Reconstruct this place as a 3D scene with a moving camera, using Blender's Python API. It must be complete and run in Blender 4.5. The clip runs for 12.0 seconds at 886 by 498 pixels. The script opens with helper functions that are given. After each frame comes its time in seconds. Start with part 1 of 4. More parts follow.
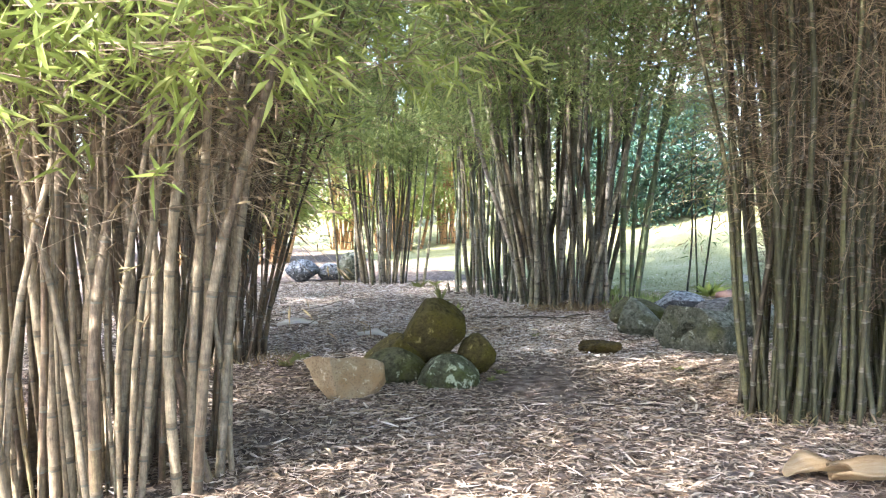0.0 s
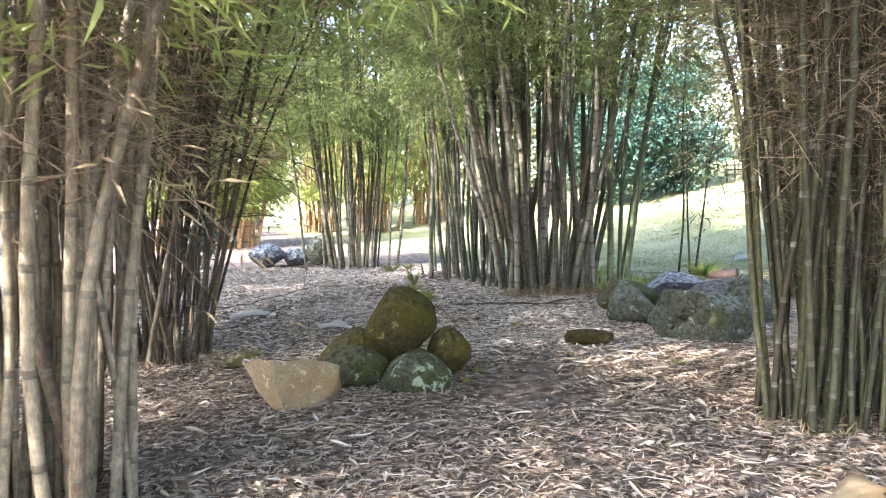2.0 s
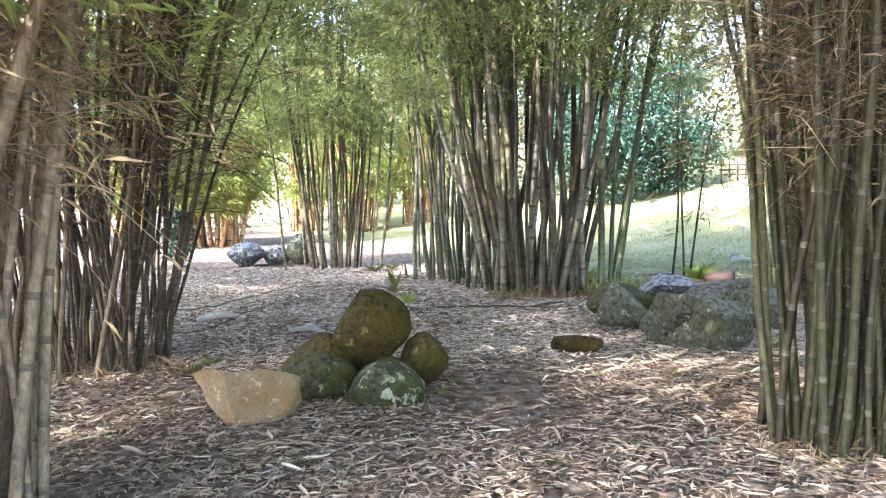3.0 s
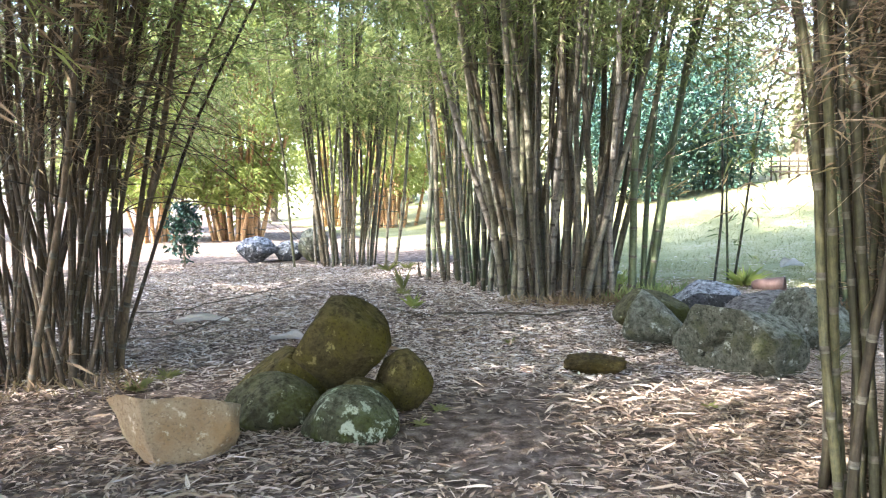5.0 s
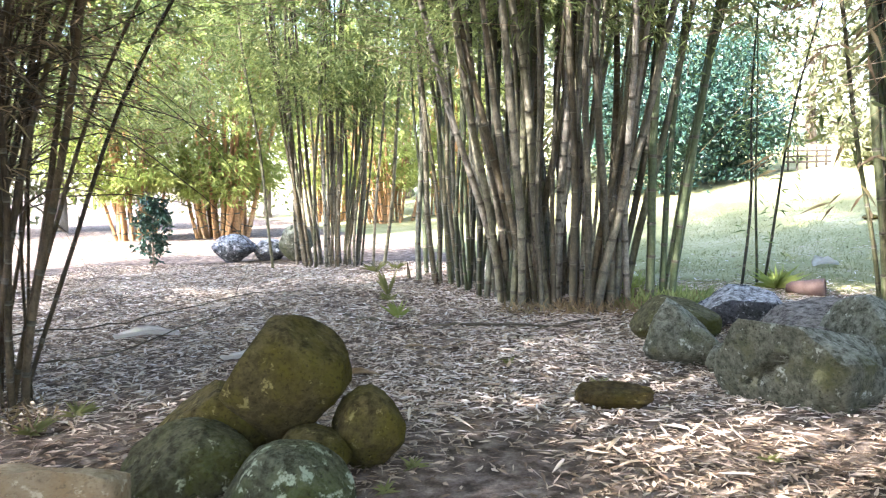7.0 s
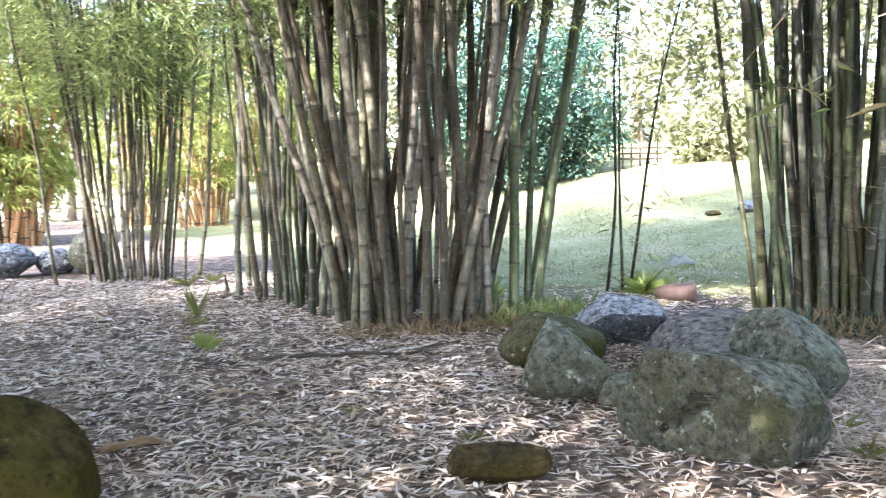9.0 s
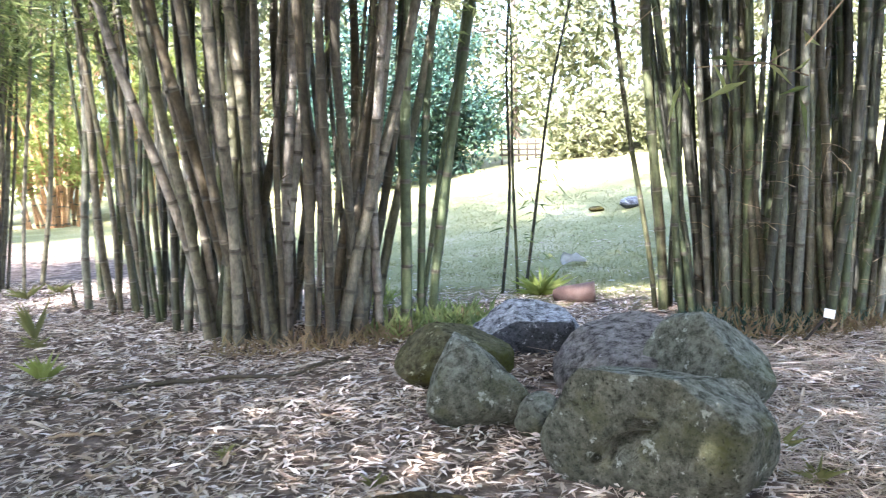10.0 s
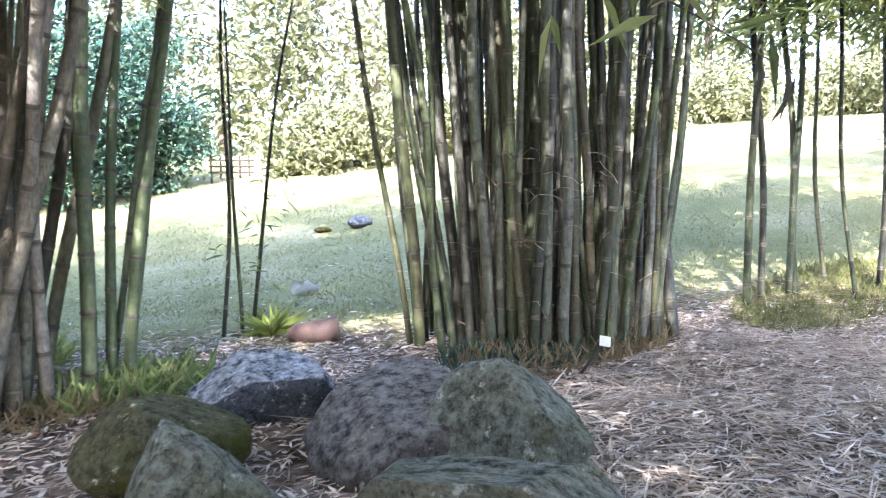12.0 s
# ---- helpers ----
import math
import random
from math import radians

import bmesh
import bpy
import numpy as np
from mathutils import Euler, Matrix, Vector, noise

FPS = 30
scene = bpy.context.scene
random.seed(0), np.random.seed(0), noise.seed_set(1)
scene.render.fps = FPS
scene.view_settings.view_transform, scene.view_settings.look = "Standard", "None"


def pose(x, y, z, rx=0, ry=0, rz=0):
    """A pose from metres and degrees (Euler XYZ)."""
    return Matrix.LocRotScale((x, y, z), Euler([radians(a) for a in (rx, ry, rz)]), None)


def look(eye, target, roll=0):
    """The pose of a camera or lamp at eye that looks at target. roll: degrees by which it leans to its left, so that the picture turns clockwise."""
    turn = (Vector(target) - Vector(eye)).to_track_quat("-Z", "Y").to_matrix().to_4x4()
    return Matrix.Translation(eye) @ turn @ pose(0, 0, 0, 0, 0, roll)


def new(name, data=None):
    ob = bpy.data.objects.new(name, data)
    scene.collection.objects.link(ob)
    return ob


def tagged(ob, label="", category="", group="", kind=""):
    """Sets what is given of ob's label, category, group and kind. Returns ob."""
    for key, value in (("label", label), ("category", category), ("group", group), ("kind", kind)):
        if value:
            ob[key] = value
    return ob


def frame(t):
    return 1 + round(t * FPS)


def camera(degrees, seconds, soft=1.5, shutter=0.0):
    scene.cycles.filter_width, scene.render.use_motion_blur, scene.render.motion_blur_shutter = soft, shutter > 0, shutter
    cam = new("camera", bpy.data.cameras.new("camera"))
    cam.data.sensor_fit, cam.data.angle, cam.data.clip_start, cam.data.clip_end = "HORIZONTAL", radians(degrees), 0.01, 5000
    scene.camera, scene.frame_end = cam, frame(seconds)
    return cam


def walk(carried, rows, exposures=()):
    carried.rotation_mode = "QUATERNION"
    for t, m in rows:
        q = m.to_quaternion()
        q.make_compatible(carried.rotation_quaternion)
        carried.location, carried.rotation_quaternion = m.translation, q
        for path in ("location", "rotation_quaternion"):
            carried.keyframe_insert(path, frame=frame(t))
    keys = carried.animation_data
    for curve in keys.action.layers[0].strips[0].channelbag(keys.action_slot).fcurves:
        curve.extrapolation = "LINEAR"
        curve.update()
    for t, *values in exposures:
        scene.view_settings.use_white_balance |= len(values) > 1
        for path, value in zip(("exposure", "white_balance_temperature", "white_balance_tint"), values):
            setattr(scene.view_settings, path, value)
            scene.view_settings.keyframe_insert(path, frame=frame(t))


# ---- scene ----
cam = camera(59.5, 12.0, 1.15, 0.3)
METRES, EYE, TILT, LEAN, TURN = 8.3, 1.74, 0.0, 0.0, 0.0
ROWS = [
    (0.0, 0.0, 0.0, 0.0, -0.04, -2.42, 0.85),
    (0.5, 0.001, 0.0301, -0.0009, 0.34, -3.06, 1.02),
    (1.0, 0.0015, 0.0657, -0.0043, 0.06, -3.66, 1.32),
    (1.5, 0.0058, 0.0996, -0.0052, -0.65, -3.88, 1.6),
    (2.0, 0.0179, 0.1392, -0.0068, -1.51, -3.85, 1.72),
    (2.5, 0.0308, 0.175, -0.01, -2.09, -3.95, 1.6),
    (3.0, 0.0391, 0.2122, -0.0131, -1.99, -3.86, 1.34),
    (5.0, 0.0936, 0.3567, -0.0202, 1.14, -4.07, 0.66),
    (5.5, 0.1029, 0.3975, -0.0226, 1.78, -4.04, 0.67),
    (6.0, 0.1096, 0.4364, -0.0248, 2.22, -4.18, 0.73),
    (6.5, 0.1092, 0.4786, -0.0248, 2.21, -4.31, 0.82),
    (8.5, 0.1116, 0.6654, -0.0286, -7.18, -4.88, 1.14),
    (9.0, 0.1169, 0.7154, -0.0294, -10.87, -4.73, 1.22),
    (9.5, 0.1196, 0.7634, -0.0309, -15.58, -4.98, 1.34),
    (10.0, 0.1244, 0.8068, -0.0305, -20.12, -5.17, 1.38),
    (10.5, 0.1384, 0.8501, -0.0331, -25.02, -5.31, 1.6),
    (11.0, 0.15, 0.8885, -0.0364, -30.91, -5.36, 1.62),
    (11.5, 0.1671, 0.9308, -0.0362, -37.24, -4.97, 1.45),
    (12.0, 0.1867, 0.969, -0.0377, -41.22, -4.11, 1.48),
]
EXPOSURES = [(0.0, 3.71, 6050, 16), (3.0, 3.88, 6100, 16), (6.0, 3.95, 6150, 17), (9.0, 4.05, 6000, 19), (12.0, 3.9, 5850, 22)]
walk(cam, [(t, pose(0, 0, EYE, TILT, LEAN, TURN) @ pose(METRES * x, METRES * y, METRES * z, 90 + pitch, roll, yaw)) for t, x, y, z, yaw, pitch, roll in ROWS], EXPOSURES)

# ---- light ----
SUN_TO = Vector((-0.62, -0.55, 0.80)).normalized()
world = bpy.data.worlds.new("sky")
scene.world = world
world.use_nodes = True
wn = world.node_tree.nodes
sky = wn.new("ShaderNodeTexSky")
sky.sky_type, sky.sun_disc = "NISHITA", False
sky.sun_elevation = math.asin(SUN_TO.z)
sky.sun_rotation = math.atan2(SUN_TO.x, SUN_TO.y)
sky.air_density, sky.dust_density = 1.0, 2.0
world.node_tree.links.new(sky.outputs[0], wn["Background"].inputs[0])
wn["Background"].inputs[1].default_value = 0.15
sun = new("sun", bpy.data.lights.new("sun", "SUN"))
sun.data.energy, sun.data.angle, sun.data.color = 3.3, radians(0.6), (1.0, 0.95, 0.86)
sun.matrix_world = look((0, 0, 30), Vector((0, 0, 30)) - SUN_TO)


# ---- materials ----
def make_mat(name, cols, scale=6.0, rough=0.8, bump=0.3, vary=None, weight=0.6, stretch=(1, 1, 1), trans=0.0, fine=90.0, spec=0.3, mottle=0.0):
    """Colours run through a ramp, driven by two noises and by a random value for each object or island."""
    m = bpy.data.materials.new(name)
    m.use_nodes = True
    nt = m.node_tree
    n, link = nt.nodes, nt.links.new
    bsdf = n["Principled BSDF"]
    tc, mp = n.new("ShaderNodeTexCoord"), n.new("ShaderNodeMapping")
    mp.inputs["Scale"].default_value = stretch
    link(tc.outputs["Object"], mp.inputs[0])
    big, small = n.new("ShaderNodeTexNoise"), n.new("ShaderNodeTexNoise")
    big.inputs["Scale"].default_value, small.inputs["Scale"].default_value = scale, fine
    big.inputs["Detail"].default_value, small.inputs["Detail"].default_value = 4.0, 3.0
    link(mp.outputs[0], big.inputs["Vector"])
    link(mp.outputs[0], small.inputs["Vector"])
    add = n.new("ShaderNodeMath")
    add.operation = "MULTIPLY_ADD"
    link(small.outputs[0], add.inputs[0])
    add.inputs[1].default_value = 0.35
    link(big.outputs[0], add.inputs[2])
    fac = n.new("ShaderNodeMapRange")
    fac.inputs[1].default_value, fac.inputs[2].default_value = 0.42, 0.95
    link(add.outputs[0], fac.inputs[0])
    out = fac.outputs[0]
    if vary:
        src = n.new("ShaderNodeObjectInfo").outputs["Random"] if vary == "object" else n.new("ShaderNodeNewGeometry").outputs["Random Per Island"]
        mix = n.new("ShaderNodeMix")
        mix.inputs[0].default_value = weight
        link(out, mix.inputs[2])
        link(src, mix.inputs[3])
        out = mix.outputs[0]
    ramp = n.new("ShaderNodeValToRGB")
    el = ramp.color_ramp.elements
    for i, c in enumerate(cols):
        e = el[i] if i < 2 else el.new(i / (len(cols) - 1))
        e.position = i / (len(cols) - 1)
        e.color = (*c, 1)
    link(out, ramp.inputs[0])
    colour = ramp.outputs[0]
    if mottle:
        blot, streak = n.new("ShaderNodeTexNoise"), n.new("ShaderNodeTexNoise")
        blot.inputs["Scale"].default_value, blot.inputs["Detail"].default_value, blot.inputs["Roughness"].default_value = 16.0, 7.0, 0.7
        streak.inputs["Scale"].default_value, streak.inputs["Detail"].default_value = 130.0, 2.0
        link(tc.outputs["Object"], blot.inputs["Vector"])
        link(mp.outputs[0], streak.inputs["Vector"])
        both = n.new("ShaderNodeMix")
        both.inputs[0].default_value = 0.35
        link(blot.outputs[0], both.inputs[2])
        link(streak.outputs[0], both.inputs[3])
        span = n.new("ShaderNodeMapRange")
        span.inputs[1].default_value, span.inputs[2].default_value = 0.36, 0.66
        span.inputs[3].default_value, span.inputs[4].default_value = 1 - mottle, 1 + mottle * 0.45
        link(both.outputs[0], span.inputs[0])
        mul = n.new("ShaderNodeMix")
        mul.data_type, mul.blend_type = "RGBA", "MULTIPLY"
        mul.inputs[0].default_value = 1.0
        link(colour, mul.inputs[6])
        link(span.outputs[0], mul.inputs[7])
        colour = mul.outputs[2]
    link(colour, bsdf.inputs["Base Color"])
    bsdf.inputs["Roughness"].default_value = rough
    bsdf.inputs["Specular IOR Level"].default_value = spec
    if bump:
        b = n.new("ShaderNodeBump")
        b.inputs["Strength"].default_value, b.inputs["Distance"].default_value = bump, 0.02
        link(add.outputs[0], b.inputs["Height"])
        link(b.outputs[0], bsdf.inputs["Normal"])
    if trans:
        t, mx = n.new("ShaderNodeBsdfTranslucent"), n.new("ShaderNodeMixShader")
        link(ramp.outputs[0], t.inputs[0])
        mx.inputs[0].default_value = trans
        link(bsdf.outputs[0], mx.inputs[1])
        link(t.outputs[0], mx.inputs[2])
        link(mx.outputs[0], n["Material Output"].inputs[0])
    return m


def stone_mat(name, dark, light, moss, moss_amount, lichen, lichen_amount, skylight_span=1.6):
    """Stone with moss patches and lichen spots; lichen and painted sky light pale its upward faces."""
    m = bpy.data.materials.new(name)
    m.use_nodes = True
    nt = m.node_tree
    n, link = nt.nodes, nt.links.new
    bsdf = n["Principled BSDF"]
    tc = n.new("ShaderNodeTexCoord")

    def tex(kind, scale, detail=5.0):
        t = n.new(kind)
        t.inputs["Scale"].default_value = scale
        if kind == "ShaderNodeTexNoise":
            t.inputs["Detail"].default_value, t.inputs["Roughness"].default_value = detail, 0.65
        link(tc.outputs["Object"], t.inputs["Vector"])
        return t

    def ranged(sock, a, b):
        r = n.new("ShaderNodeMapRange")
        r.inputs[1].default_value, r.inputs[2].default_value = a, b
        link(sock, r.inputs[0])
        return r.outputs[0]

    def mixed(fac, a, b):
        x = n.new("ShaderNodeMix")
        x.data_type = "RGBA"
        link(fac, x.inputs[0])
        for sock, v in ((x.inputs[6], a), (x.inputs[7], b)):
            if isinstance(v, tuple):
                sock.default_value = (*v, 1)
            else:
                link(v, sock)
        return x.outputs[2]

    grain = tex("ShaderNodeTexNoise", 15.0, 12.0)
    grain.inputs["Roughness"].default_value = 0.78
    base = mixed(ranged(grain.outputs[0], 0.36, 0.66), dark, light)
    patch = tex("ShaderNodeTexNoise", 3.6, 10.0)
    base = mixed(ranged(patch.outputs[0], 0.62 - moss_amount * 0.3, 0.8 - moss_amount * 0.3), base, moss)
    pits = tex("ShaderNodeTexNoise", 48.0, 8.0)
    base = mixed(ranged(pits.outputs[0], 0.47, 0.3), base, tuple(c * 0.6 for c in dark))
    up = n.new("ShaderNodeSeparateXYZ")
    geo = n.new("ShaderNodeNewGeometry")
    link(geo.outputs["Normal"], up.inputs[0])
    # Upward faces fade to the lichen colour, which also paints in sky light.
    lichen_skylight = n.new("ShaderNodeMath")
    lichen_skylight.operation = "MULTIPLY"
    link(ranged(up.outputs[2], 0.1, 0.95), lichen_skylight.inputs[0])
    link(ranged(grain.outputs[0], 0.42, 0.62), lichen_skylight.inputs[1])
    base = mixed(ranged(lichen_skylight.outputs[0], 0.0, skylight_span), base, lichen)
    spots = tex("ShaderNodeTexNoise", 11.0, 10.0)
    spots.inputs["Roughness"].default_value = 0.7
    lich = n.new("ShaderNodeMapRange")
    lich.inputs[1].default_value, lich.inputs[2].default_value = 0.66 - 0.13 * lichen_amount, 0.71 - 0.13 * lichen_amount
    link(spots.outputs[0], lich.inputs[0])
    base = mixed(lich.outputs[0], base, lichen)
    link(base, bsdf.inputs["Base Color"])
    bsdf.inputs["Roughness"].default_value, bsdf.inputs["Specular IOR Level"].default_value = 0.95, 0.12
    b = n.new("ShaderNodeBump")
    b.inputs["Strength"].default_value, b.inputs["Distance"].default_value = 0.9, 0.035
    link(grain.outputs[0], b.inputs["Height"])
    link(b.outputs[0], bsdf.inputs["Normal"])
    return m


def ground_mat():
    """Soil and leaf mould that gives way to grass where the mesh carries lawn."""
    m = make_mat("ground", [(0.035, 0.026, 0.02), (0.08, 0.06, 0.046), (0.17, 0.135, 0.11), (0.29, 0.24, 0.2)], 9.0, 0.95, 0.9, fine=60.0, spec=0.1)
    nt = m.node_tree
    n, link = nt.nodes, nt.links.new
    bsdf = n["Principled BSDF"]
    litter = bsdf.inputs["Base Color"].links[0].from_socket
    tc = n.new("ShaderNodeTexCoord")
    att = n.new("ShaderNodeAttribute")
    att.attribute_name = "lawn"
    edge, blades, patch = (n.new("ShaderNodeTexNoise") for _ in range(3))
    for t, s, d in ((edge, 2.2, 5), (blades, 24.0, 6), (patch, 0.8, 4)):
        t.inputs["Scale"].default_value, t.inputs["Detail"].default_value = s, d
        link(tc.outputs["Object"], t.inputs["Vector"])
    ramp = n.new("ShaderNodeValToRGB")
    el = ramp.color_ramp.elements
    el[0].position, el[0].color = 0.3, (0.135, 0.138, 0.06, 1)
    el[1].position, el[1].color = 0.72, (0.37, 0.335, 0.23, 1)
    e = el.new(0.52)
    e.color = (0.215, 0.215, 0.098, 1)
    av = n.new("ShaderNodeMix")
    av.inputs[0].default_value = 0.5
    link(blades.outputs[0], av.inputs[2])
    link(patch.outputs[0], av.inputs[3])
    link(av.outputs[0], ramp.inputs[0])
    s = n.new("ShaderNodeMath")
    s.operation = "ADD"
    link(att.outputs["Fac"], s.inputs[0])
    link(edge.outputs[0], s.inputs[1])
    r = n.new("ShaderNodeMapRange")
    r.inputs[1].default_value, r.inputs[2].default_value = 0.85, 1.15
    link(s.outputs[0], r.inputs[0])
    x = n.new("ShaderNodeMix")
    x.data_type = "RGBA"
    link(r.outputs[0], x.inputs[0])
    link(litter, x.inputs[6])
    link(ramp.outputs[0], x.inputs[7])
    link(x.outputs[2], bsdf.inputs["Base Color"])
    return m


M_GROUND = ground_mat()
LONG = (1, 1, 0.12)
M_CULM_PALE = make_mat("culm_pale", [(0.11, 0.088, 0.05), (0.22, 0.175, 0.11), (0.34, 0.28, 0.18), (0.13, 0.09, 0.055), (0.25, 0.225, 0.105)], 9, 0.62, 0.2, "object", 0.72, LONG, mottle=0.6)
M_CULM_DARK = make_mat("culm_dark", [(0.03, 0.022, 0.012), (0.07, 0.051, 0.028), (0.14, 0.104, 0.06), (0.045, 0.033, 0.018), (0.19, 0.152, 0.09)], 9, 0.62, 0.2, "object", 0.72, LONG, mottle=0.6)
M_CULM_OLIVE = make_mat("culm_olive", [(0.02, 0.019, 0.009), (0.055, 0.053, 0.023), (0.105, 0.103, 0.045), (0.034, 0.026, 0.015), (0.115, 0.098, 0.052)], 9, 0.62, 0.2, "object", 0.72, LONG, mottle=0.6)
M_CULM_GREY = make_mat("culm_grey", [(0.07, 0.075, 0.036), (0.13, 0.125, 0.072), (0.21, 0.19, 0.135), (0.055, 0.05, 0.034), (0.14, 0.112, 0.066), (0.26, 0.24, 0.2), (0.11, 0.12, 0.05)], 7, 0.62, 0.25, "object", 0.75, LONG, mottle=0.6)
M_CULM_GREEN = make_mat("culm_green", [(0.022, 0.03, 0.013), (0.065, 0.083, 0.035), (0.14, 0.14, 0.11), (0.028, 0.028, 0.018), (0.075, 0.095, 0.04), (0.1, 0.085, 0.05), (0.17, 0.17, 0.14)], 7, 0.58, 0.2, "object", 0.75, LONG, mottle=0.6)
M_CULM_FRESH = make_mat("culm_fresh", [(0.04, 0.058, 0.028), (0.075, 0.1, 0.045), (0.11, 0.135, 0.065), (0.06, 0.075, 0.04)], 7, 0.55, 0.15, "object", 0.6, LONG, mottle=0.5)
M_CULM_ORANGE = make_mat("culm_orange", [(0.25, 0.14, 0.06), (0.42, 0.24, 0.11), (0.45, 0.34, 0.18)], 7, 0.6, 0.1, "object", 0.6, LONG, mottle=0.6)
M_NODE = make_mat("culm_node", [(0.03, 0.027, 0.02), (0.08, 0.072, 0.052), (0.15, 0.135, 0.105)], 20, 0.7, 0.2)
M_BLOOM = make_mat("culm_bloom", [(0.06, 0.056, 0.038), (0.115, 0.11, 0.08), (0.18, 0.17, 0.135)], 20, 0.75, 0.1, "object", 0.5)
M_NODE_PALE = make_mat("culm_node_pale", [(0.07, 0.055, 0.033), (0.15, 0.12, 0.076), (0.22, 0.18, 0.12)], 20, 0.7, 0.2)
M_TWIG = make_mat("twig_dry", [(0.09, 0.066, 0.042), (0.22, 0.165, 0.105), (0.42, 0.335, 0.225)], 5, 0.8, 0.0, "island", 0.8)
M_TWIG_BROWN = make_mat("twig_brown", [(0.045, 0.033, 0.02), (0.14, 0.102, 0.06), (0.32, 0.245, 0.15)], 5, 0.8, 0.0, "island", 0.8)
M_STRAW = make_mat("straw", [(0.25, 0.19, 0.135), (0.46, 0.38, 0.3), (0.7, 0.61, 0.52)], 5, 0.75, 0.0, "island", 0.85)
M_TWIG_DARK = make_mat("twig_dark", [(0.04, 0.034, 0.025), (0.09, 0.075, 0.05)], 5, 0.8, 0.0, "island", 0.8)
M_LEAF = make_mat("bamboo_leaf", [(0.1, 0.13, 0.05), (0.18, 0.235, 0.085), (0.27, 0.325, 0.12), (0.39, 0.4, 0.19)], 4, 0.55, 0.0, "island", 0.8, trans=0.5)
# Yellower copy with lighter dark tones; sunlight on the near sprays is in its colour.
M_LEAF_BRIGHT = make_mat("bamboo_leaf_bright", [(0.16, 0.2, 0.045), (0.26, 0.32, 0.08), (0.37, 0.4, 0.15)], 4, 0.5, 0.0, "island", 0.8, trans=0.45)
# Yellow-green leaf, its colour lightened for the backlit glow of the distant clumps.
M_LEAF_YELLOW = make_mat("bamboo_leaf_yellow", [(0.15, 0.2, 0.045), (0.25, 0.31, 0.08), (0.38, 0.39, 0.13)], 4, 0.55, 0.0, "island", 0.8, trans=0.45)
M_LEAF_DRY = make_mat("dry_leaf", [(0.14, 0.1, 0.06), (0.27, 0.2, 0.12), (0.2, 0.18, 0.08)], 4, 0.7, 0.0, "island", 0.8, trans=0.25)
M_LEAF_DEAD = make_mat("dead_leaf_dark", [(0.05, 0.045, 0.03), (0.1, 0.085, 0.05)], 6, 0.7, 0.0, "island", 0.7, trans=0.15)
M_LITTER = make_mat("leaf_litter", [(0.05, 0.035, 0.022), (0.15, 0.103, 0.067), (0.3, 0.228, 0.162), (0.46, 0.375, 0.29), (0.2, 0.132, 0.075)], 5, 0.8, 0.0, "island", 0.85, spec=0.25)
# Two lighter copies for litter past y 9, with open-sky light in their colour.
M_LITTER_SKYLIT = make_mat("leaf_litter_skylit", [(0.06, 0.043, 0.029), (0.23, 0.17, 0.12), (0.45, 0.37, 0.29), (0.66, 0.57, 0.48), (0.29, 0.205, 0.125)], 5, 0.8, 0.0, "island", 0.85, spec=0.25)
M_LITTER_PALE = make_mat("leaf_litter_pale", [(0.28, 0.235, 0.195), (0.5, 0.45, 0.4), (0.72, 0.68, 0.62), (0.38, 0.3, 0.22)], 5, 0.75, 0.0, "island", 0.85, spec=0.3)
M_GRASS = make_mat("grass_blade", [(0.1, 0.125, 0.038), (0.19, 0.205, 0.07), (0.34, 0.3, 0.15)], 3, 0.6, 0.0, "island", 0.7, trans=0.3)
M_HEDGE = make_mat("hedge_leaf", [(0.012, 0.03, 0.028), (0.025, 0.06, 0.045), (0.045, 0.095, 0.06), (0.06, 0.06, 0.035)], 1.2, 0.35, 0.0, "island", 0.7, trans=0.1, spec=0.25)
M_TREE_LEAF = make_mat("tree_leaf", [(0.085, 0.1, 0.042), (0.16, 0.17, 0.085), (0.27, 0.265, 0.155)], 0.6, 0.6, 0.0, "island", 0.7, trans=0.35)
M_BARK = make_mat("bark", [(0.06, 0.05, 0.04), (0.16, 0.13, 0.1), (0.24, 0.2, 0.16)], 6, 0.9, 0.6, stretch=(1, 1, 0.2))
M_SHEATH = make_mat("culm_sheath", [(0.2, 0.13, 0.065), (0.36, 0.26, 0.145), (0.5, 0.41, 0.28)], 5, 0.65, 0.2, stretch=(0.3, 4, 1))
M_SHEATH_PALE = make_mat("culm_sheath_pale", [(0.45, 0.43, 0.38), (0.62, 0.6, 0.55), (0.72, 0.7, 0.65)], 5, 0.65, 0.2, stretch=(0.3, 4, 1))
M_TERRACOTTA = make_mat("terracotta", [(0.11, 0.07, 0.06), (0.19, 0.125, 0.105), (0.26, 0.19, 0.165)], 6, 0.85, 0.3)
M_STAKE = make_mat("stake_wood", [(0.03, 0.025, 0.02), (0.08, 0.065, 0.05)], 12, 0.8, 0.3)
M_PLATE = make_mat("white_plate", [(0.55, 0.54, 0.48), (0.72, 0.71, 0.65)], 8, 0.5, 0.05)
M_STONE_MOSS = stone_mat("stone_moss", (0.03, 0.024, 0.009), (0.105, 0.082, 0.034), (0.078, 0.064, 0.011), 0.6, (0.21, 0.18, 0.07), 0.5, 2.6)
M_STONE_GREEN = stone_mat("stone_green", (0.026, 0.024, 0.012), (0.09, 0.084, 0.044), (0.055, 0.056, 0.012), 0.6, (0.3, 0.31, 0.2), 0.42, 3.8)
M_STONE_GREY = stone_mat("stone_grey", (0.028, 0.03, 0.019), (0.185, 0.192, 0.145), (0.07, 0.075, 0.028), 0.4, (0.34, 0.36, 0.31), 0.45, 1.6)
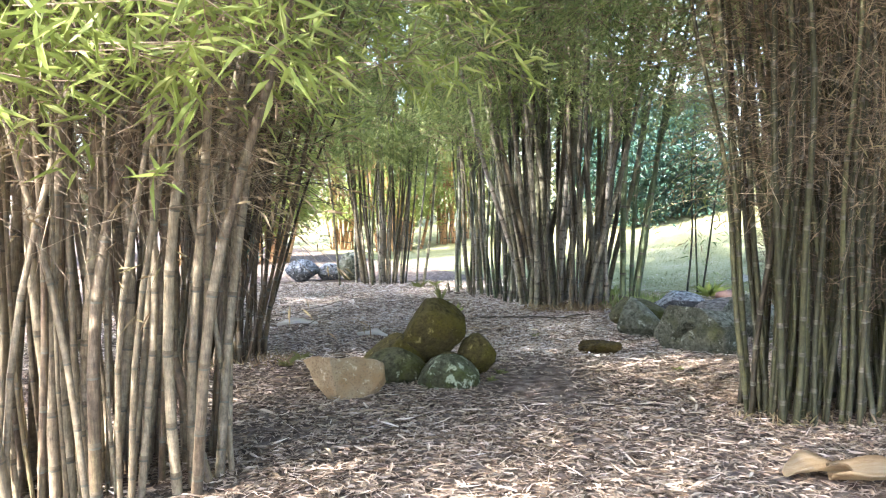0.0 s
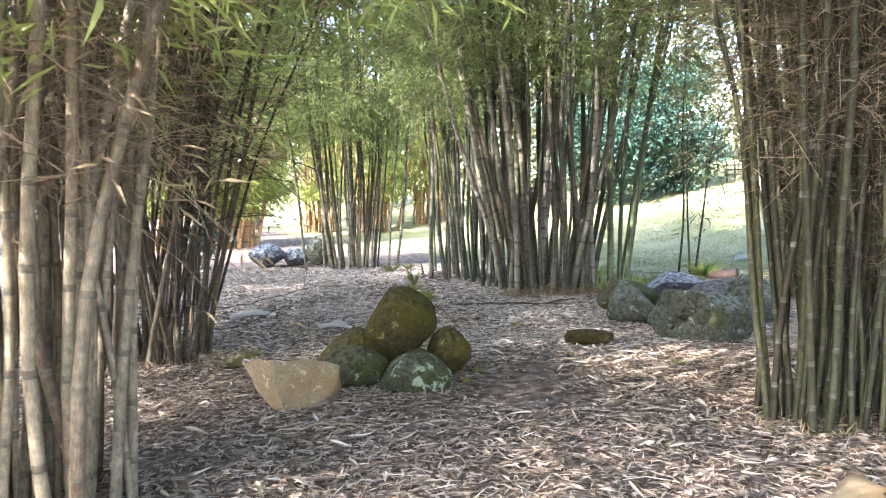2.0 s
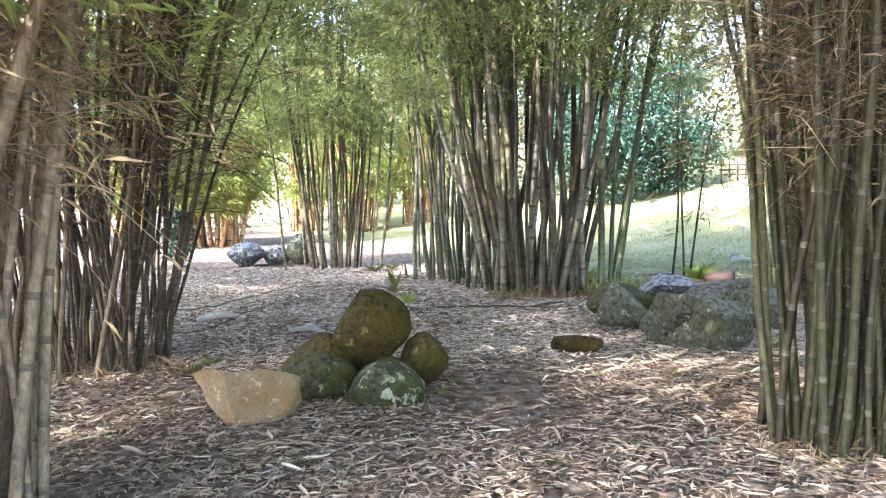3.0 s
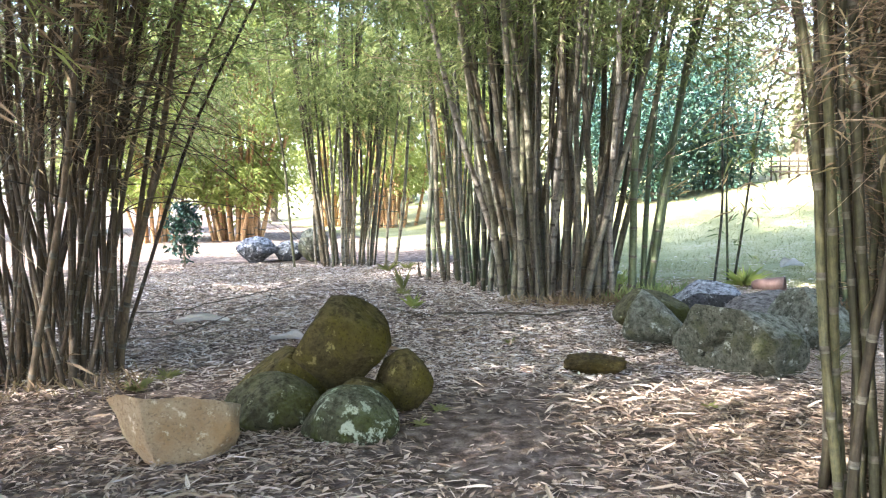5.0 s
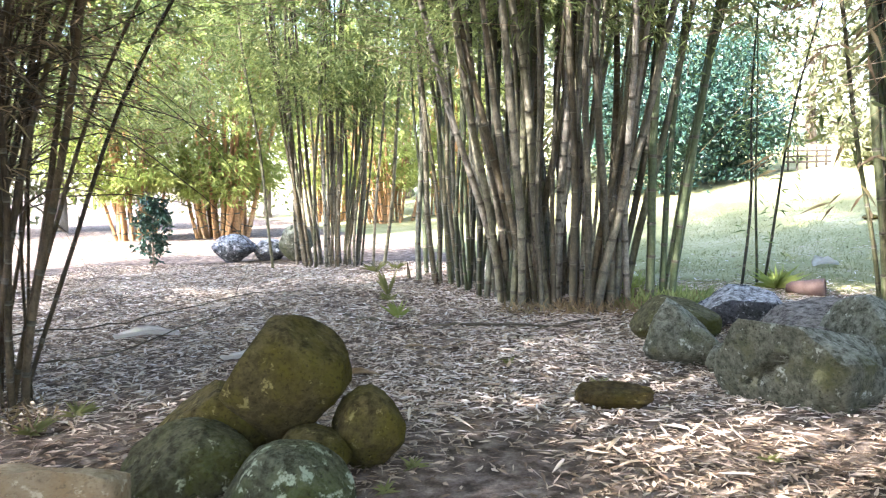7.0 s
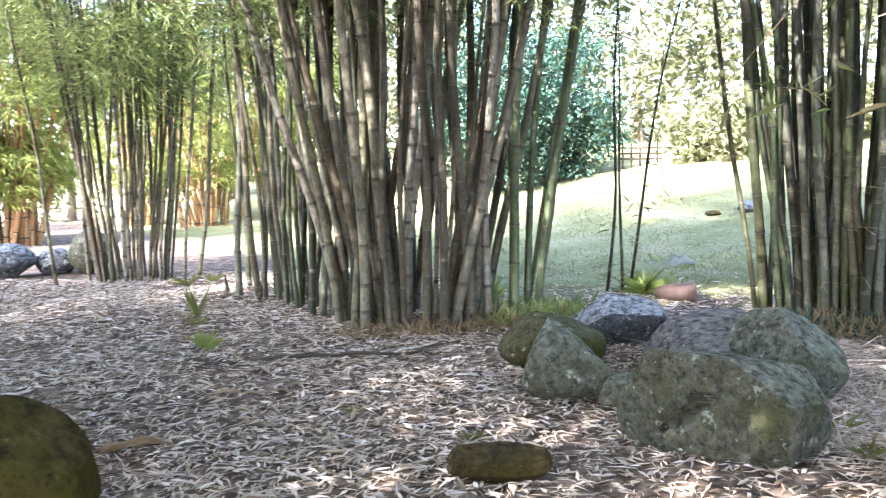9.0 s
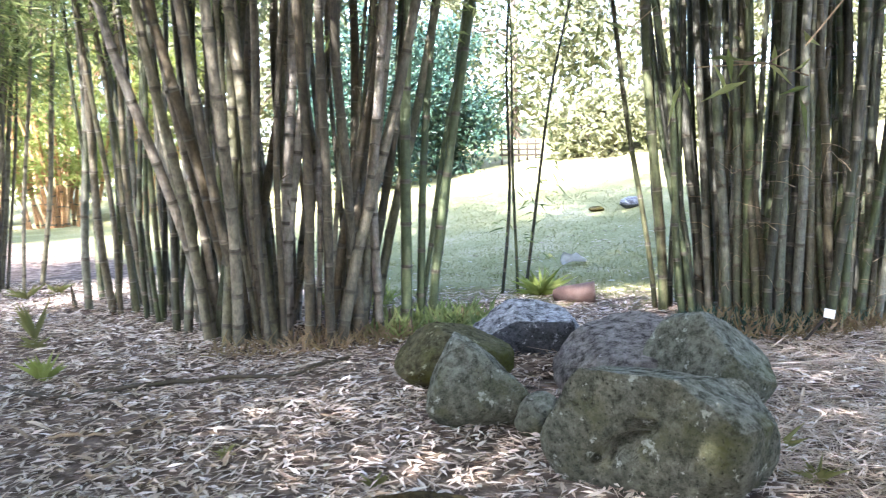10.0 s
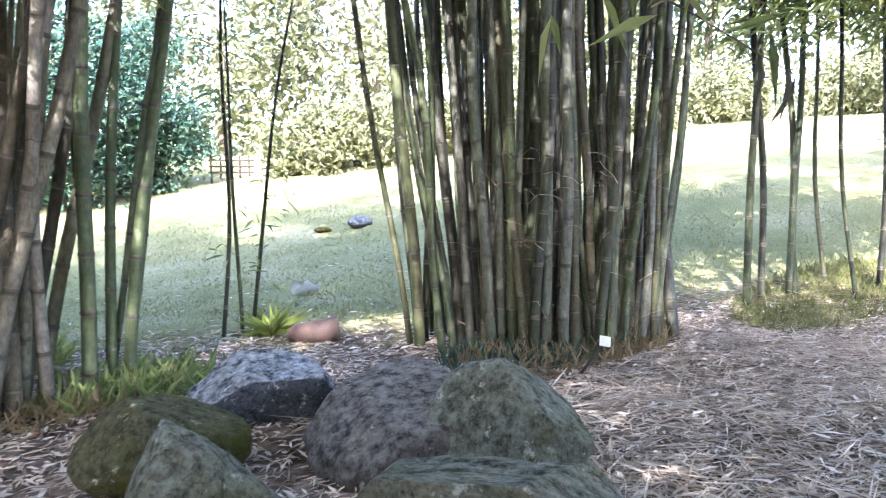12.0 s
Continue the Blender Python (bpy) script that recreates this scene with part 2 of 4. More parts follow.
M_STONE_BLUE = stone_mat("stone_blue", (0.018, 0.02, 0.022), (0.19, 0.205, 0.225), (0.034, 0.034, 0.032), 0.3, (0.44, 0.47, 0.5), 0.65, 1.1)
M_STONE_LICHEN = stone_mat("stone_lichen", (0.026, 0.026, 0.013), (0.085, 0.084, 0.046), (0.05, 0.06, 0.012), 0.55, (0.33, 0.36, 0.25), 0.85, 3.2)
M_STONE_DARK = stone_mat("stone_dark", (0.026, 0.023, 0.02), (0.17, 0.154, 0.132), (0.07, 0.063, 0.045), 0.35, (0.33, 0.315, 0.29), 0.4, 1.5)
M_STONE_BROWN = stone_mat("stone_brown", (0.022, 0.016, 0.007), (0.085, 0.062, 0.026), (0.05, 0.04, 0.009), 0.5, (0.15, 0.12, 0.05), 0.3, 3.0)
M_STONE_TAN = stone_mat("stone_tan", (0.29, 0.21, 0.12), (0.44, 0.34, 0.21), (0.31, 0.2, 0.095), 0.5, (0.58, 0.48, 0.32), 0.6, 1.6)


# ---- shared shapes ----
def ground_z(x, y):
    p = 0.906 * x + 0.423 * y - 13.0
    bank = 0.092 * (p + np.sqrt(p * p + 1.0))
    bank = bank / (1 + (bank / 9.0) ** 3) ** (1 / 3)
    return 0.05 * np.clip(np.minimum(y, 14.5) - 10.5, 0, None) + bank - 0.02


def gz(x, y):
    return float(ground_z(np.float64(x), np.float64(y)))


def mesh_of(name, verts, faces, materials, smooth=False, index=None):
    me = bpy.data.meshes.new(name)
    me.from_pydata(verts.tolist() if hasattr(verts, "tolist") else verts, [], faces.tolist() if hasattr(faces, "tolist") else faces)
    for m in materials if isinstance(materials, (list, tuple)) else [materials]:
        me.materials.append(m)
    if index is not None:
        me.polygons.foreach_set("material_index", index)
    if smooth:
        me.polygons.foreach_set("use_smooth", [True] * len(me.polygons))
    me.update()
    return me


def part(name, data, material, parent, label=""):
    """Links a bmesh or a mesh as one object under a thing or a part."""
    if isinstance(data, bmesh.types.BMesh):
        me = bpy.data.meshes.new(name)
        data.to_mesh(me)
        data.free()
        me.materials.append(material)
        data = me
    ob = new(name, data)
    ob.parent = parent
    return tagged(ob, label) if label else ob


def empty(name, x, y, z, label, category, group="", kind=""):
    e = new(name)
    e.location = (x, y, z)
    return tagged(e, label, category, group, kind)


def tubes(paths, radii, sides=3):
    """Verts and faces of many thin tubes. paths: k x m x 3; radii: k x m."""
    k, m, _ = paths.shape
    along = np.gradient(paths, axis=1)
    along /= np.linalg.norm(along, axis=2, keepdims=True) + 1e-9
    ref = np.where(np.abs(along[..., 2:3]) > 0.9, np.array([1.0, 0, 0]), np.array([0, 0, 1.0]))
    u = np.cross(along, ref)
    u /= np.linalg.norm(u, axis=2, keepdims=True) + 1e-9
    v = np.cross(along, u)
    a = np.arange(sides) * 2 * np.pi / sides
    ring = u[:, :, None, :] * np.cos(a)[None, None, :, None] + v[:, :, None, :] * np.sin(a)[None, None, :, None]
    verts = (paths[:, :, None, :] + ring * radii[:, :, None, None]).reshape(-1, 3)
    i, j, s = np.meshgrid(np.arange(k), np.arange(m - 1), np.arange(sides), indexing="ij")
    base = i * m * sides + j * sides
    t = (s + 1) % sides
    faces = np.stack([base + s, base + t, base + sides + t, base + sides + s], axis=-1).reshape(-1, 4)
    return verts, faces


def leaves(centres, dirs, normals, lengths, widths, droop=0.15):
    """Pointed leaves of two folded triangles pairs: a spear of four points with a mid rib."""
    n = len(centres)
    dirs = dirs / (np.linalg.norm(dirs, axis=1, keepdims=True) + 1e-9)
    side = np.cross(dirs, normals)
    side /= np.linalg.norm(side, axis=1, keepdims=True) + 1e-9
    up = np.cross(side, dirs)
    L, W = lengths[:, None], widths[:, None]
    a = centres
    tip = centres + dirs * L - up * L * droop
    mid = centres + dirs * L * 0.38
    b = mid + side * W * 0.5 + up * W * 0.15
    c = mid - side * W * 0.5 + up * W * 0.15
    verts = np.stack([a, b, tip, c], axis=1).reshape(-1, 3)
    o = np.arange(n)[:, None] * 4
    faces = np.concatenate([o + np.array([[0, 1, 2]]), o + np.array([[0, 2, 3]])], axis=1).reshape(-1, 3)
    return verts, faces


def spray_leaves(rng, points, heading, per=7, length=0.14, width=0.02, spread=0.9):
    """Leaves fanned at the end of each twig."""
    n = len(points)
    c = np.repeat(points, per, axis=0) + rng.normal(0, length * 0.35, (n * per, 3))
    d = np.repeat(heading, per, axis=0) + rng.normal(0, spread, (n * per, 3)) * np.array([1, 1, 0.6]) + np.array([0, 0, -0.35])
    nrm = rng.normal(0, 0.6, (n * per, 3)) + np.array([0, 0, 1.0])
    L = length * rng.uniform(0.6, 1.3, n * per)
    return leaves(c, d, nrm, L, width * rng.uniform(0.7, 1.3, n * per))


def culm_mesh(name, rng, r, h, lean, bend, mats, sides=7, step=0.3, wobble=0.045):
    """A jointed bamboo stem that leans and then arches towards +x."""
    zs, idx, rr = [-0.08], [0], [1.0]
    z = rng.uniform(0.05, step)
    while z < h - 0.2:
        for dz, k, m in ((-0.02, 0.985, 0), (-0.007, 0.99, 2), (0.0, 1.08, 1), (0.011, 1.06, 1), (0.02, 0.98, 1)):
            zs.append(z + dz)
            rr.append(k)
            idx.append(m)
        z += step * rng.uniform(0.8, 1.2) * (1 + 0.25 * min(z, 2.0))
    zs.append(h)
    rr.append(0.6)
    idx.append(0)
    zs, rr = np.array(zs), np.array(rr)
    taper = r * rr * np.clip(1.06 - 0.75 * (np.clip(zs, 0, h) / h) ** 1.3, 0.15, 1.1)
    ph = rng.uniform(0, 6.28, 4)
    px = lean * zs + bend * zs ** 2 + wobble * (np.sin(zs * 0.9 + ph[0]) - np.sin(ph[0]) + 0.4 * np.sin(zs * 2.3 + ph[1]))
    py = wobble * (np.sin(zs * 0.8 + ph[2]) - np.sin(ph[2]) + 0.4 * np.sin(zs * 2.1 + ph[3]))
    v, f = tubes(np.stack([px, py, zs], axis=1)[None], taper[None], sides)
    seg = np.repeat(np.array(idx[1:]), sides)
    return mesh_of(name, v, f, list(mats) + [M_BLOOM], True, seg.astype(np.int32))


def bamboo_clump(label, spots, heights, radius, mats, seed, lean=(0.02, 0.16), bend=(0.0, 0.012), group="bamboo clumps", centre=None, category="bamboo", fan=1.0, variants=12, sides=7, step=0.3, tilt=2.4, sizes=(0.62, 1.3), wobble=0.045):
    """A clump: an Empty with a stem for each spot, that lean away from the middle."""
    rng = np.random.default_rng(seed)
    spots = np.array(spots)
    cx, cy = centre or spots.mean(axis=0)
    root = empty("bamboo_clump", float(cx), float(cy), gz(cx, cy), label, category, group)
    kinds = []
    for i in range(variants):
        kinds.append(culm_mesh("culm", rng, radius * rng.uniform(*sizes), rng.uniform(*heights), lean[0] + (lean[1] - lean[0]) * i / max(1, variants - 1), rng.uniform(*bend), mats, sides, step, wobble))
    size = np.max(np.hypot(spots[:, 0] - cx, spots[:, 1] - cy)) + 0.01
    for x, y in spots:
        out = math.hypot(x - cx, y - cy) / size
        k = int(np.clip(round(out * (variants - 1) * fan + rng.normal(0, 1.5)), 0, variants - 1))
        c = part("culm", kinds[k], None, root)
        s = rng.uniform(0.9, 1.1)
        c.matrix_basis = pose(x - cx, y - cy, gz(x, y) - root.location.z, rng.normal(0, tilt), rng.normal(0, tilt), math.degrees(math.atan2(y - cy, x - cx)) + rng.normal(0, 50)) @ Matrix.Diagonal((s, s, rng.uniform(0.9, 1.1), 1))
    return root


def disc_spots(seed, cx, cy, rx, ry, n, gap=0.07, turn=0.0):
    rng = np.random.default_rng(seed)
    out = []
    tries = 0
    while len(out) < n and tries < 6000:
        tries += 1
        a, r = rng.uniform(0, 2 * math.pi), math.sqrt(rng.uniform(0, 1))
        x, y = r * math.cos(a) * rx, r * math.sin(a) * ry
        x, y = cx + x * math.cos(turn) - y * math.sin(turn), cy + x * math.sin(turn) + y * math.cos(turn)
        if all((x - p) ** 2 + (y - q) ** 2 > gap * gap for p, q in out):
            out.append((x, y))
    return out


def add_twigs(root, seed, n, low, high, rad, length, mat, thick=0.004, rise=0.5, label="dry tangled side twigs", arc=None):
    """Side twigs that fan out of the stems of a clump between two heights."""
    rng = np.random.default_rng(seed)
    z = rng.uniform(low, high, n)
    a = rng.uniform(0, 2 * np.pi, n) if arc is None else rng.uniform(*arc, n)
    r = rad * np.sqrt(rng.uniform(0.05, 1, n)) * (0.8 + 0.13 * z)
    start = np.stack([r * np.cos(a), r * np.sin(a), z], axis=1)
    a2 = a + rng.normal(0, 0.9, n)
    L = length * rng.uniform(0.3, 1.2, n)
    el = rng.normal(rise, 0.45, n)
    d = np.stack([np.cos(a2) * np.cos(el), np.sin(a2) * np.cos(el), np.sin(el)], axis=1)
    t = np.linspace(0, 1, 5)[None, :, None]
    sag = np.array([0, 0, -1.0]) * (t ** 2) * (L * rng.uniform(0.1, 0.6, n))[:, None, None]
    paths = start[:, None, :] + d[:, None, :] * t * L[:, None, None] + sag + rng.normal(0, 0.02, (n, 5, 3)) * t
    radii = thick * rng.uniform(0.5, 1.3, n)[:, None] * np.linspace(1, 0.35, 5)[None]
    v, f = tubes(paths, radii)
    ob = part("twig_mass", mesh_of("twig_mass", v, f, mat), None, root, label)
    tagged(ob, kind="stuff")
    return paths[:, -1] , d


def add_foliage(root, pts, heads, seed, mat, per=7, length=0.14, width=0.02, label="narrow green bamboo leaves"):
    rng = np.random.default_rng(seed)
    v, f = spray_leaves(rng, pts, heads, per, length, width)
    return tagged(part("foliage", mesh_of("foliage", v, f, mat), None, root, label), kind="stuff")


def crown_points(seed, n, low, high, r_low, r_high, clumps=60, offset=(0, 0), floor=None):
    """Leafy tufts spread through a crown that widens with height, gathered in branches with gaps."""
    rng = np.random.default_rng(seed)
    cz = low + (high - low) * rng.uniform(0, 1, clumps) ** 1.1
    ca = rng.uniform(0, 2 * np.pi, clumps)
    k = (cz - low) / (high - low)
    cr = (r_low + (r_high - r_low) * np.sin(np.clip(k, 0, 1) * 2.2)) * np.sqrt(rng.uniform(0.1, 1, clumps))
    hub = np.stack([cr * np.cos(ca) + offset[0] * k, cr * np.sin(ca) + offset[1] * k, cz], axis=1)
    pick = rng.integers(0, clumps, n)
    pts = hub[pick] + rng.normal(0, 1, (n, 3)) * np.array([0.42, 0.42, 0.26])
    heads = np.stack([np.cos(ca[pick]), np.sin(ca[pick]), np.full(n, -0.2)], axis=1)
    if floor is not None:
        keep = pts[:, 2] > floor
        pts, heads = pts[keep], heads[keep]
    return pts, heads


def rock(name, label, x, y, z, sx, sy, sz, turn, seed, mat, cuts=6, rough=0.07, tilt=(0, 0), category="boulder", group="", flat_top=None, square=0.0, carve=(), crack=None):
    """A boulder: a ball with worn facets, dents and fine relief."""
    rng = np.random.default_rng(seed)
    bm = bmesh.new()
    bmesh.ops.create_icosphere(bm, subdivisions=7 if crack else 6, radius=1.0)
    planes = []
    for _ in range(cuts):
        d = Vector(rng.normal(0, 1, 3)).normalized()
        planes.append((d, rng.uniform(0.66, 0.88)))
    shift = Vector(rng.uniform(-50, 50, 3))
    for v in bm.verts:
        p = v.co.copy()
        if square:
            q = Vector((abs(p.x) ** (1 - square) * math.copysign(1, p.x), abs(p.y) ** (1 - square) * math.copysign(1, p.y), abs(p.z) ** (1 - square) * math.copysign(1, p.z)))
            p = q * 0.88
        for d, lim in planes:
            over = p.dot(d) - lim
            if over > 0:
                p -= d * over * 0.62
        for d, lim, hard in carve:
            d = Vector(d).normalized()
            over = p.dot(d) - lim
            if over > 0:
                p -= d * over * hard
        k = noise.fractal(p * 1.4 + shift, 0.9, 2.1, 4) * rough * 1.6 + noise.fractal(p * 6 + shift, 0.8, 2.0, 3) * rough * 0.3
        foot = 1 - 0.55 * max(0.0, -0.08 - p.z)
        p.x, p.y = p.x * foot, p.y * foot
        if crack and p.y < 0:
            (ax, az), (bx, bz), wide, deep = crack
            u = max(0, min(1, ((p.x - ax) * (bx - ax) + (p.z - az) * (bz - az)) / ((bx - ax) ** 2 + (bz - az) ** 2)))
            off = math.hypot(p.x - ax - u * (bx - ax), p.z - az - u * (bz - az))
            p.y += deep * max(0, 1 - off / wide) ** 0.7
        v.co = p * (1 + k)
    for f in bm.faces:
        f.smooth = True
    bmesh.ops.transform(bm, matrix=Matrix.Diagonal((sx / 2, sy / 2, sz / 2, 1)), verts=bm.verts)
    me = bpy.data.meshes.new(name)
    bm.to_mesh(me)
    bm.free()
    me.materials.append(mat)
    ob = new(name, me)
    ob.matrix_basis = pose(x, y, z, tilt[0], tilt[1], turn)
    return tagged(ob, label, category, group)


# ---- ground ----
def build_ground():
    def lines(lo, hi, step, far):
        near = np.arange(lo, hi, step)
        out = np.array([1.5, 4, 9, 18, 35, 70, 150, 320, 700, far])
        return np.concatenate([lo - out[::-1], near, hi + out])

    xs, ys = lines(-12, 22, 0.22, 1500), lines(-5, 34, 0.22, 1500)
    X, Y = np.meshgrid(xs, ys, indexing="ij")
    rng = np.random.default_rng(3)
    Z = ground_z(X, Y)
    near = (np.abs(X - 4) < 18) & (Y < 34) & (Y > -5)
    Z = Z + np.where(near, 0.022 * np.sin(X * 2.3 + 1.3 * np.sin(Y * 1.7)) * np.cos(Y * 1.9 + np.sin(X * 1.1)) + rng.normal(0, 0.006, X.shape), 0)
    a, b = X.shape
    i, j = np.meshgrid(np.arange(a - 1), np.arange(b - 1), indexing="ij")
    o = i * b + j
    faces = np.stack([o, o + b, o + b + 1, o + 1], axis=-1).reshape(-1, 4)
    me = mesh_of("ground", np.stack([X, Y, Z], axis=-1).reshape(-1, 3), faces, M_GROUND, True)
    right = Y - (14.9 - 0.42 * (X - 3))
    lawn = np.where(X > 3, right, right - (3 - X) * 2.0)
    lawn = np.clip(0.5 + lawn * 0.35, 0, 1)
    att = me.attributes.new("lawn", "FLOAT", "POINT")
    att.data.foreach_set("value", lawn.reshape(-1).astype(np.float32))
    return tagged(new("ground", me), "leaf-covered earth that gives way to a mown lawn", "ground", kind="structure")


GROUND = build_ground()

# ---- bamboo clumps round the clearing ----
CLUMP_GROUP = "bamboo clumps"

def canopy(root, seed, n, box, mat, per=7, length=0.13, width=0.018, hubs=70, spread=0.35, label="narrow green bamboo leaves"):
    """Leafy tufts on arching stem ends, inside a box given in world metres."""
    rng = np.random.default_rng(seed)
    lo, hi = np.array(box[0]), np.array(box[1])
    hub = rng.uniform(lo, hi, (hubs, 3)) - np.array(root.location)
    pick = rng.integers(0, hubs, n)
    pts = hub[pick] + rng.normal(0, 1, (n, 3)) * np.array([spread, spread, spread * 0.5])
    a = rng.uniform(0, 2 * np.pi, hubs)
    heads = np.stack([np.cos(a), np.sin(a), np.full(hubs, -0.25)], axis=1)[pick]
    add_foliage(root, pts, heads, seed + 1, mat, per, length, width, label)
    k = min(n, 500)
    back = hub[pick[:k]]
    t = np.linspace(0, 1, 4)[None, :, None]
    v, f = tubes(back[:, None] * (1 - t) + pts[:k, None] * t, np.full((k, 4), 0.003))
    tagged(part("twig_mass", mesh_of("twig_mass", v, f, M_TWIG), None, root, "fine leafy twigs"), kind="stuff")


# pale clump beside the start of the path
near_left = bamboo_clump("dense clump of pale dry bamboo stems with bright leaf sprays", disc_spots(11, -2.55, 5.15, 1.15, 0.85, 120, 0.065, 0.35), (7.0, 9), 0.027, [M_CULM_PALE, M_NODE_PALE], 21, (-0.03, 0.13), (0.0, 0.025), step=0.34, tilt=1.8, sizes=(0.5, 1.35), wobble=0.06)
ends, heads = add_twigs(near_left, 31, 2800, 1.8, 4.0, 1.1, 0.9, M_TWIG, 0.003, 0.25)
add_foliage(near_left, ends[::5], heads[::5], 41, M_LEAF_DRY, 4, 0.14, 0.014, "dry straw-coloured leaves")
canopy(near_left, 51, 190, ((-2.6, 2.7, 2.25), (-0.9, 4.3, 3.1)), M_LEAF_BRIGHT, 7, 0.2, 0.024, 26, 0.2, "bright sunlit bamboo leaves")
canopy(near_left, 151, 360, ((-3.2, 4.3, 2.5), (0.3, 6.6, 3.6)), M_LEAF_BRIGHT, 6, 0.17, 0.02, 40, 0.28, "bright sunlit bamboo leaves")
p, h = crown_points(52, 900, 3.8, 8.5, 1.4, 2.4, 20, (-0.8, 0.4))
add_foliage(near_left, p, h, 62, M_LEAF, 7, 0.26, 0.045)

# unseen leaves high over the path, added to shade the ring of boulders
canopy(near_left, 174, 2000, ((-2.4, 4.8, 5.6), (1.9, 8.8, 7.8)), M_LEAF, 7, 0.26, 0.045, 240, 0.4)

# dark clump further along the same side
mid_left = bamboo_clump("dark-stemmed bamboo clump with arching stems and dry twigs", disc_spots(12, -3.2, 9.75, 0.95, 0.75, 92, 0.07), (7, 10), 0.024, [M_CULM_DARK, M_NODE], 22, (0.0, 0.2), (0.0, 0.045), sizes=(0.5, 1.4), wobble=0.06)
ends, heads = add_twigs(mid_left, 32, 2400, 1.9, 4.4, 1.0, 1.2, M_TWIG_BROWN, 0.0033, 0.3)
add_foliage(mid_left, ends[::3], heads[::3], 42, M_LEAF_DRY, 5, 0.13, 0.015, "dry straw-coloured leaves")
add_twigs(mid_left, 132, 100, 1.2, 3.2, 0.9, 1.7, M_TWIG_DARK, 0.008, 0.45, "long dark arching side branches", (-1.2, 0.6))
canopy(mid_left, 53, 1100, ((-3.4, 8.2, 2.8), (0.6, 12.6, 4.4)), M_LEAF, 7, 0.12, 0.016, 100, 0.4)
p, h = crown_points(54, 2500, 4.2, 11, 2.0, 3.8, 90, (0.6, 0))
add_foliage(mid_left, p, h, 64, M_LEAF, 7, 0.26, 0.045)

# twiggy olive clump across the path
near_right = bamboo_clump("dense olive bamboo clump bristling with dry twigs", disc_spots(13, 3.8, 6.88, 1.25, 0.72, 185, 0.055, 0.2), (7, 9.5), 0.0175, [M_CULM_OLIVE, M_NODE], 23, (-0.06, 0.03), (0.0, 0.008), step=0.3, variants=16, sides=6, tilt=2.6, sizes=(0.5, 1.7), wobble=0.06)
add_twigs(near_right, 133, 2600, 0.9, 2.2, 0.95, 0.35, M_TWIG_BROWN, 0.003, 0.5)
ends, heads = add_twigs(near_right, 33, 5600, 2.1, 4.4, 1.0, 0.85, M_TWIG_BROWN, 0.003, 0.35, arc=(2.6, 7.4))
add_twigs(near_right, 233, 1500, 1.8, 4.4, 1.1, 0.9, M_TWIG, 0.003, 0.6, arc=(2.9, 6.9))
add_foliage(near_right, ends[::6], heads[::6], 43, M_LEAF_DRY, 5, 0.11, 0.012, "dry straw-coloured leaves")
canopy(near_right, 55, 950, ((0.4, 7.2, 3.1), (3.6, 10.5, 4.4)), M_LEAF, 7, 0.12, 0.016, 90, 0.4)
p, h = crown_points(56, 2100, 4.2, 10.5, 1.8, 3.4, 90, (-0.6, 0.2))
add_foliage(near_right, p, h, 66, M_LEAF, 7, 0.26, 0.045)

canopy(near_right, 172, 26, ((2.8, 8.3, 1.7), (3.6, 9.5, 2.8)), M_LEAF, 3, 0.17, 0.024, 9, 0.16, "few hanging leaves")

# unseen clumps added beside and behind the start to shade the grove
for i, (x, y) in enumerate([(-7.4, 8.8), (-3.8, 0.2), (0.4, -3.4), (-9.2, 12.8), (-7.2, 4.8), (7.4, 3.4), (4.4, -0.6)]):
    side = bamboo_clump("unseen bamboo clump added to shade the grove", disc_spots(90 + i, x, y, 1.0, 0.9, 40, 0.1), (7.5, 10), 0.03, [M_CULM_PALE if i % 2 else M_CULM_DARK, M_NODE], 95 + i, (0.0, 0.15), (0.0, 0.02), variants=5)
    p, h = crown_points(190 + i, {1: 900, 4: 2600, 5: 900, 6: 1800}.get(i, 2800), 4.0, 10.0, 1.6, 3.2, {1: 20, 5: 50}.get(i, 90))
    add_foliage(side, p, h, 195 + i, M_LEAF, 7, 0.26, 0.045)
    if i == 2:
        # unseen leaves overhead, added to keep the sun off the olive clump
        canopy(side, 173, 2600, ((-2.8, -1.6, 5.0), (1.0, 3.6, 8.0)), M_LEAF, 7, 0.26, 0.045, 200, 0.4)

# slender far clump
far_mid = bamboo_clump("slender bamboo clump of straight grey stems", disc_spots(14, -1.45, 17.95, 0.62, 0.45, 30, 0.08) + [(-2.35, 17.6), (-0.62, 17.5), (-0.45, 17.9)], (8, 10), 0.03, [M_CULM_GREY, M_NODE], 24, (0.0, 0.1), (0.0, 0.008))
p, h = crown_points(57, 4200, 2.7, 6.0, 0.9, 2.4, 120)
add_foliage(far_mid, p, h, 67, M_LEAF, 7, 0.14, 0.02)
p, h = crown_points(58, 2200, 5.5, 10.0, 2.0, 3.4, 90)
add_foliage(far_mid, p, h, 68, M_LEAF, 7, 0.28, 0.05)

canopy(far_mid, 175, 1500, ((-6.6, 14.5, 2.5), (-2.2, 19.0, 4.6)), M_LEAF, 7, 0.15, 0.022, 90, 0.4)

# thick central clump with a tail of thinner stems
tail = [(0.35 + 1.25 * (k / 39) ** 0.75 + 0.2 * math.sin(k * 2.4), 16.1 - 2.2 * (k / 39) ** 0.75 + 0.26 * math.cos(k * 1.7)) for k in range(40)]
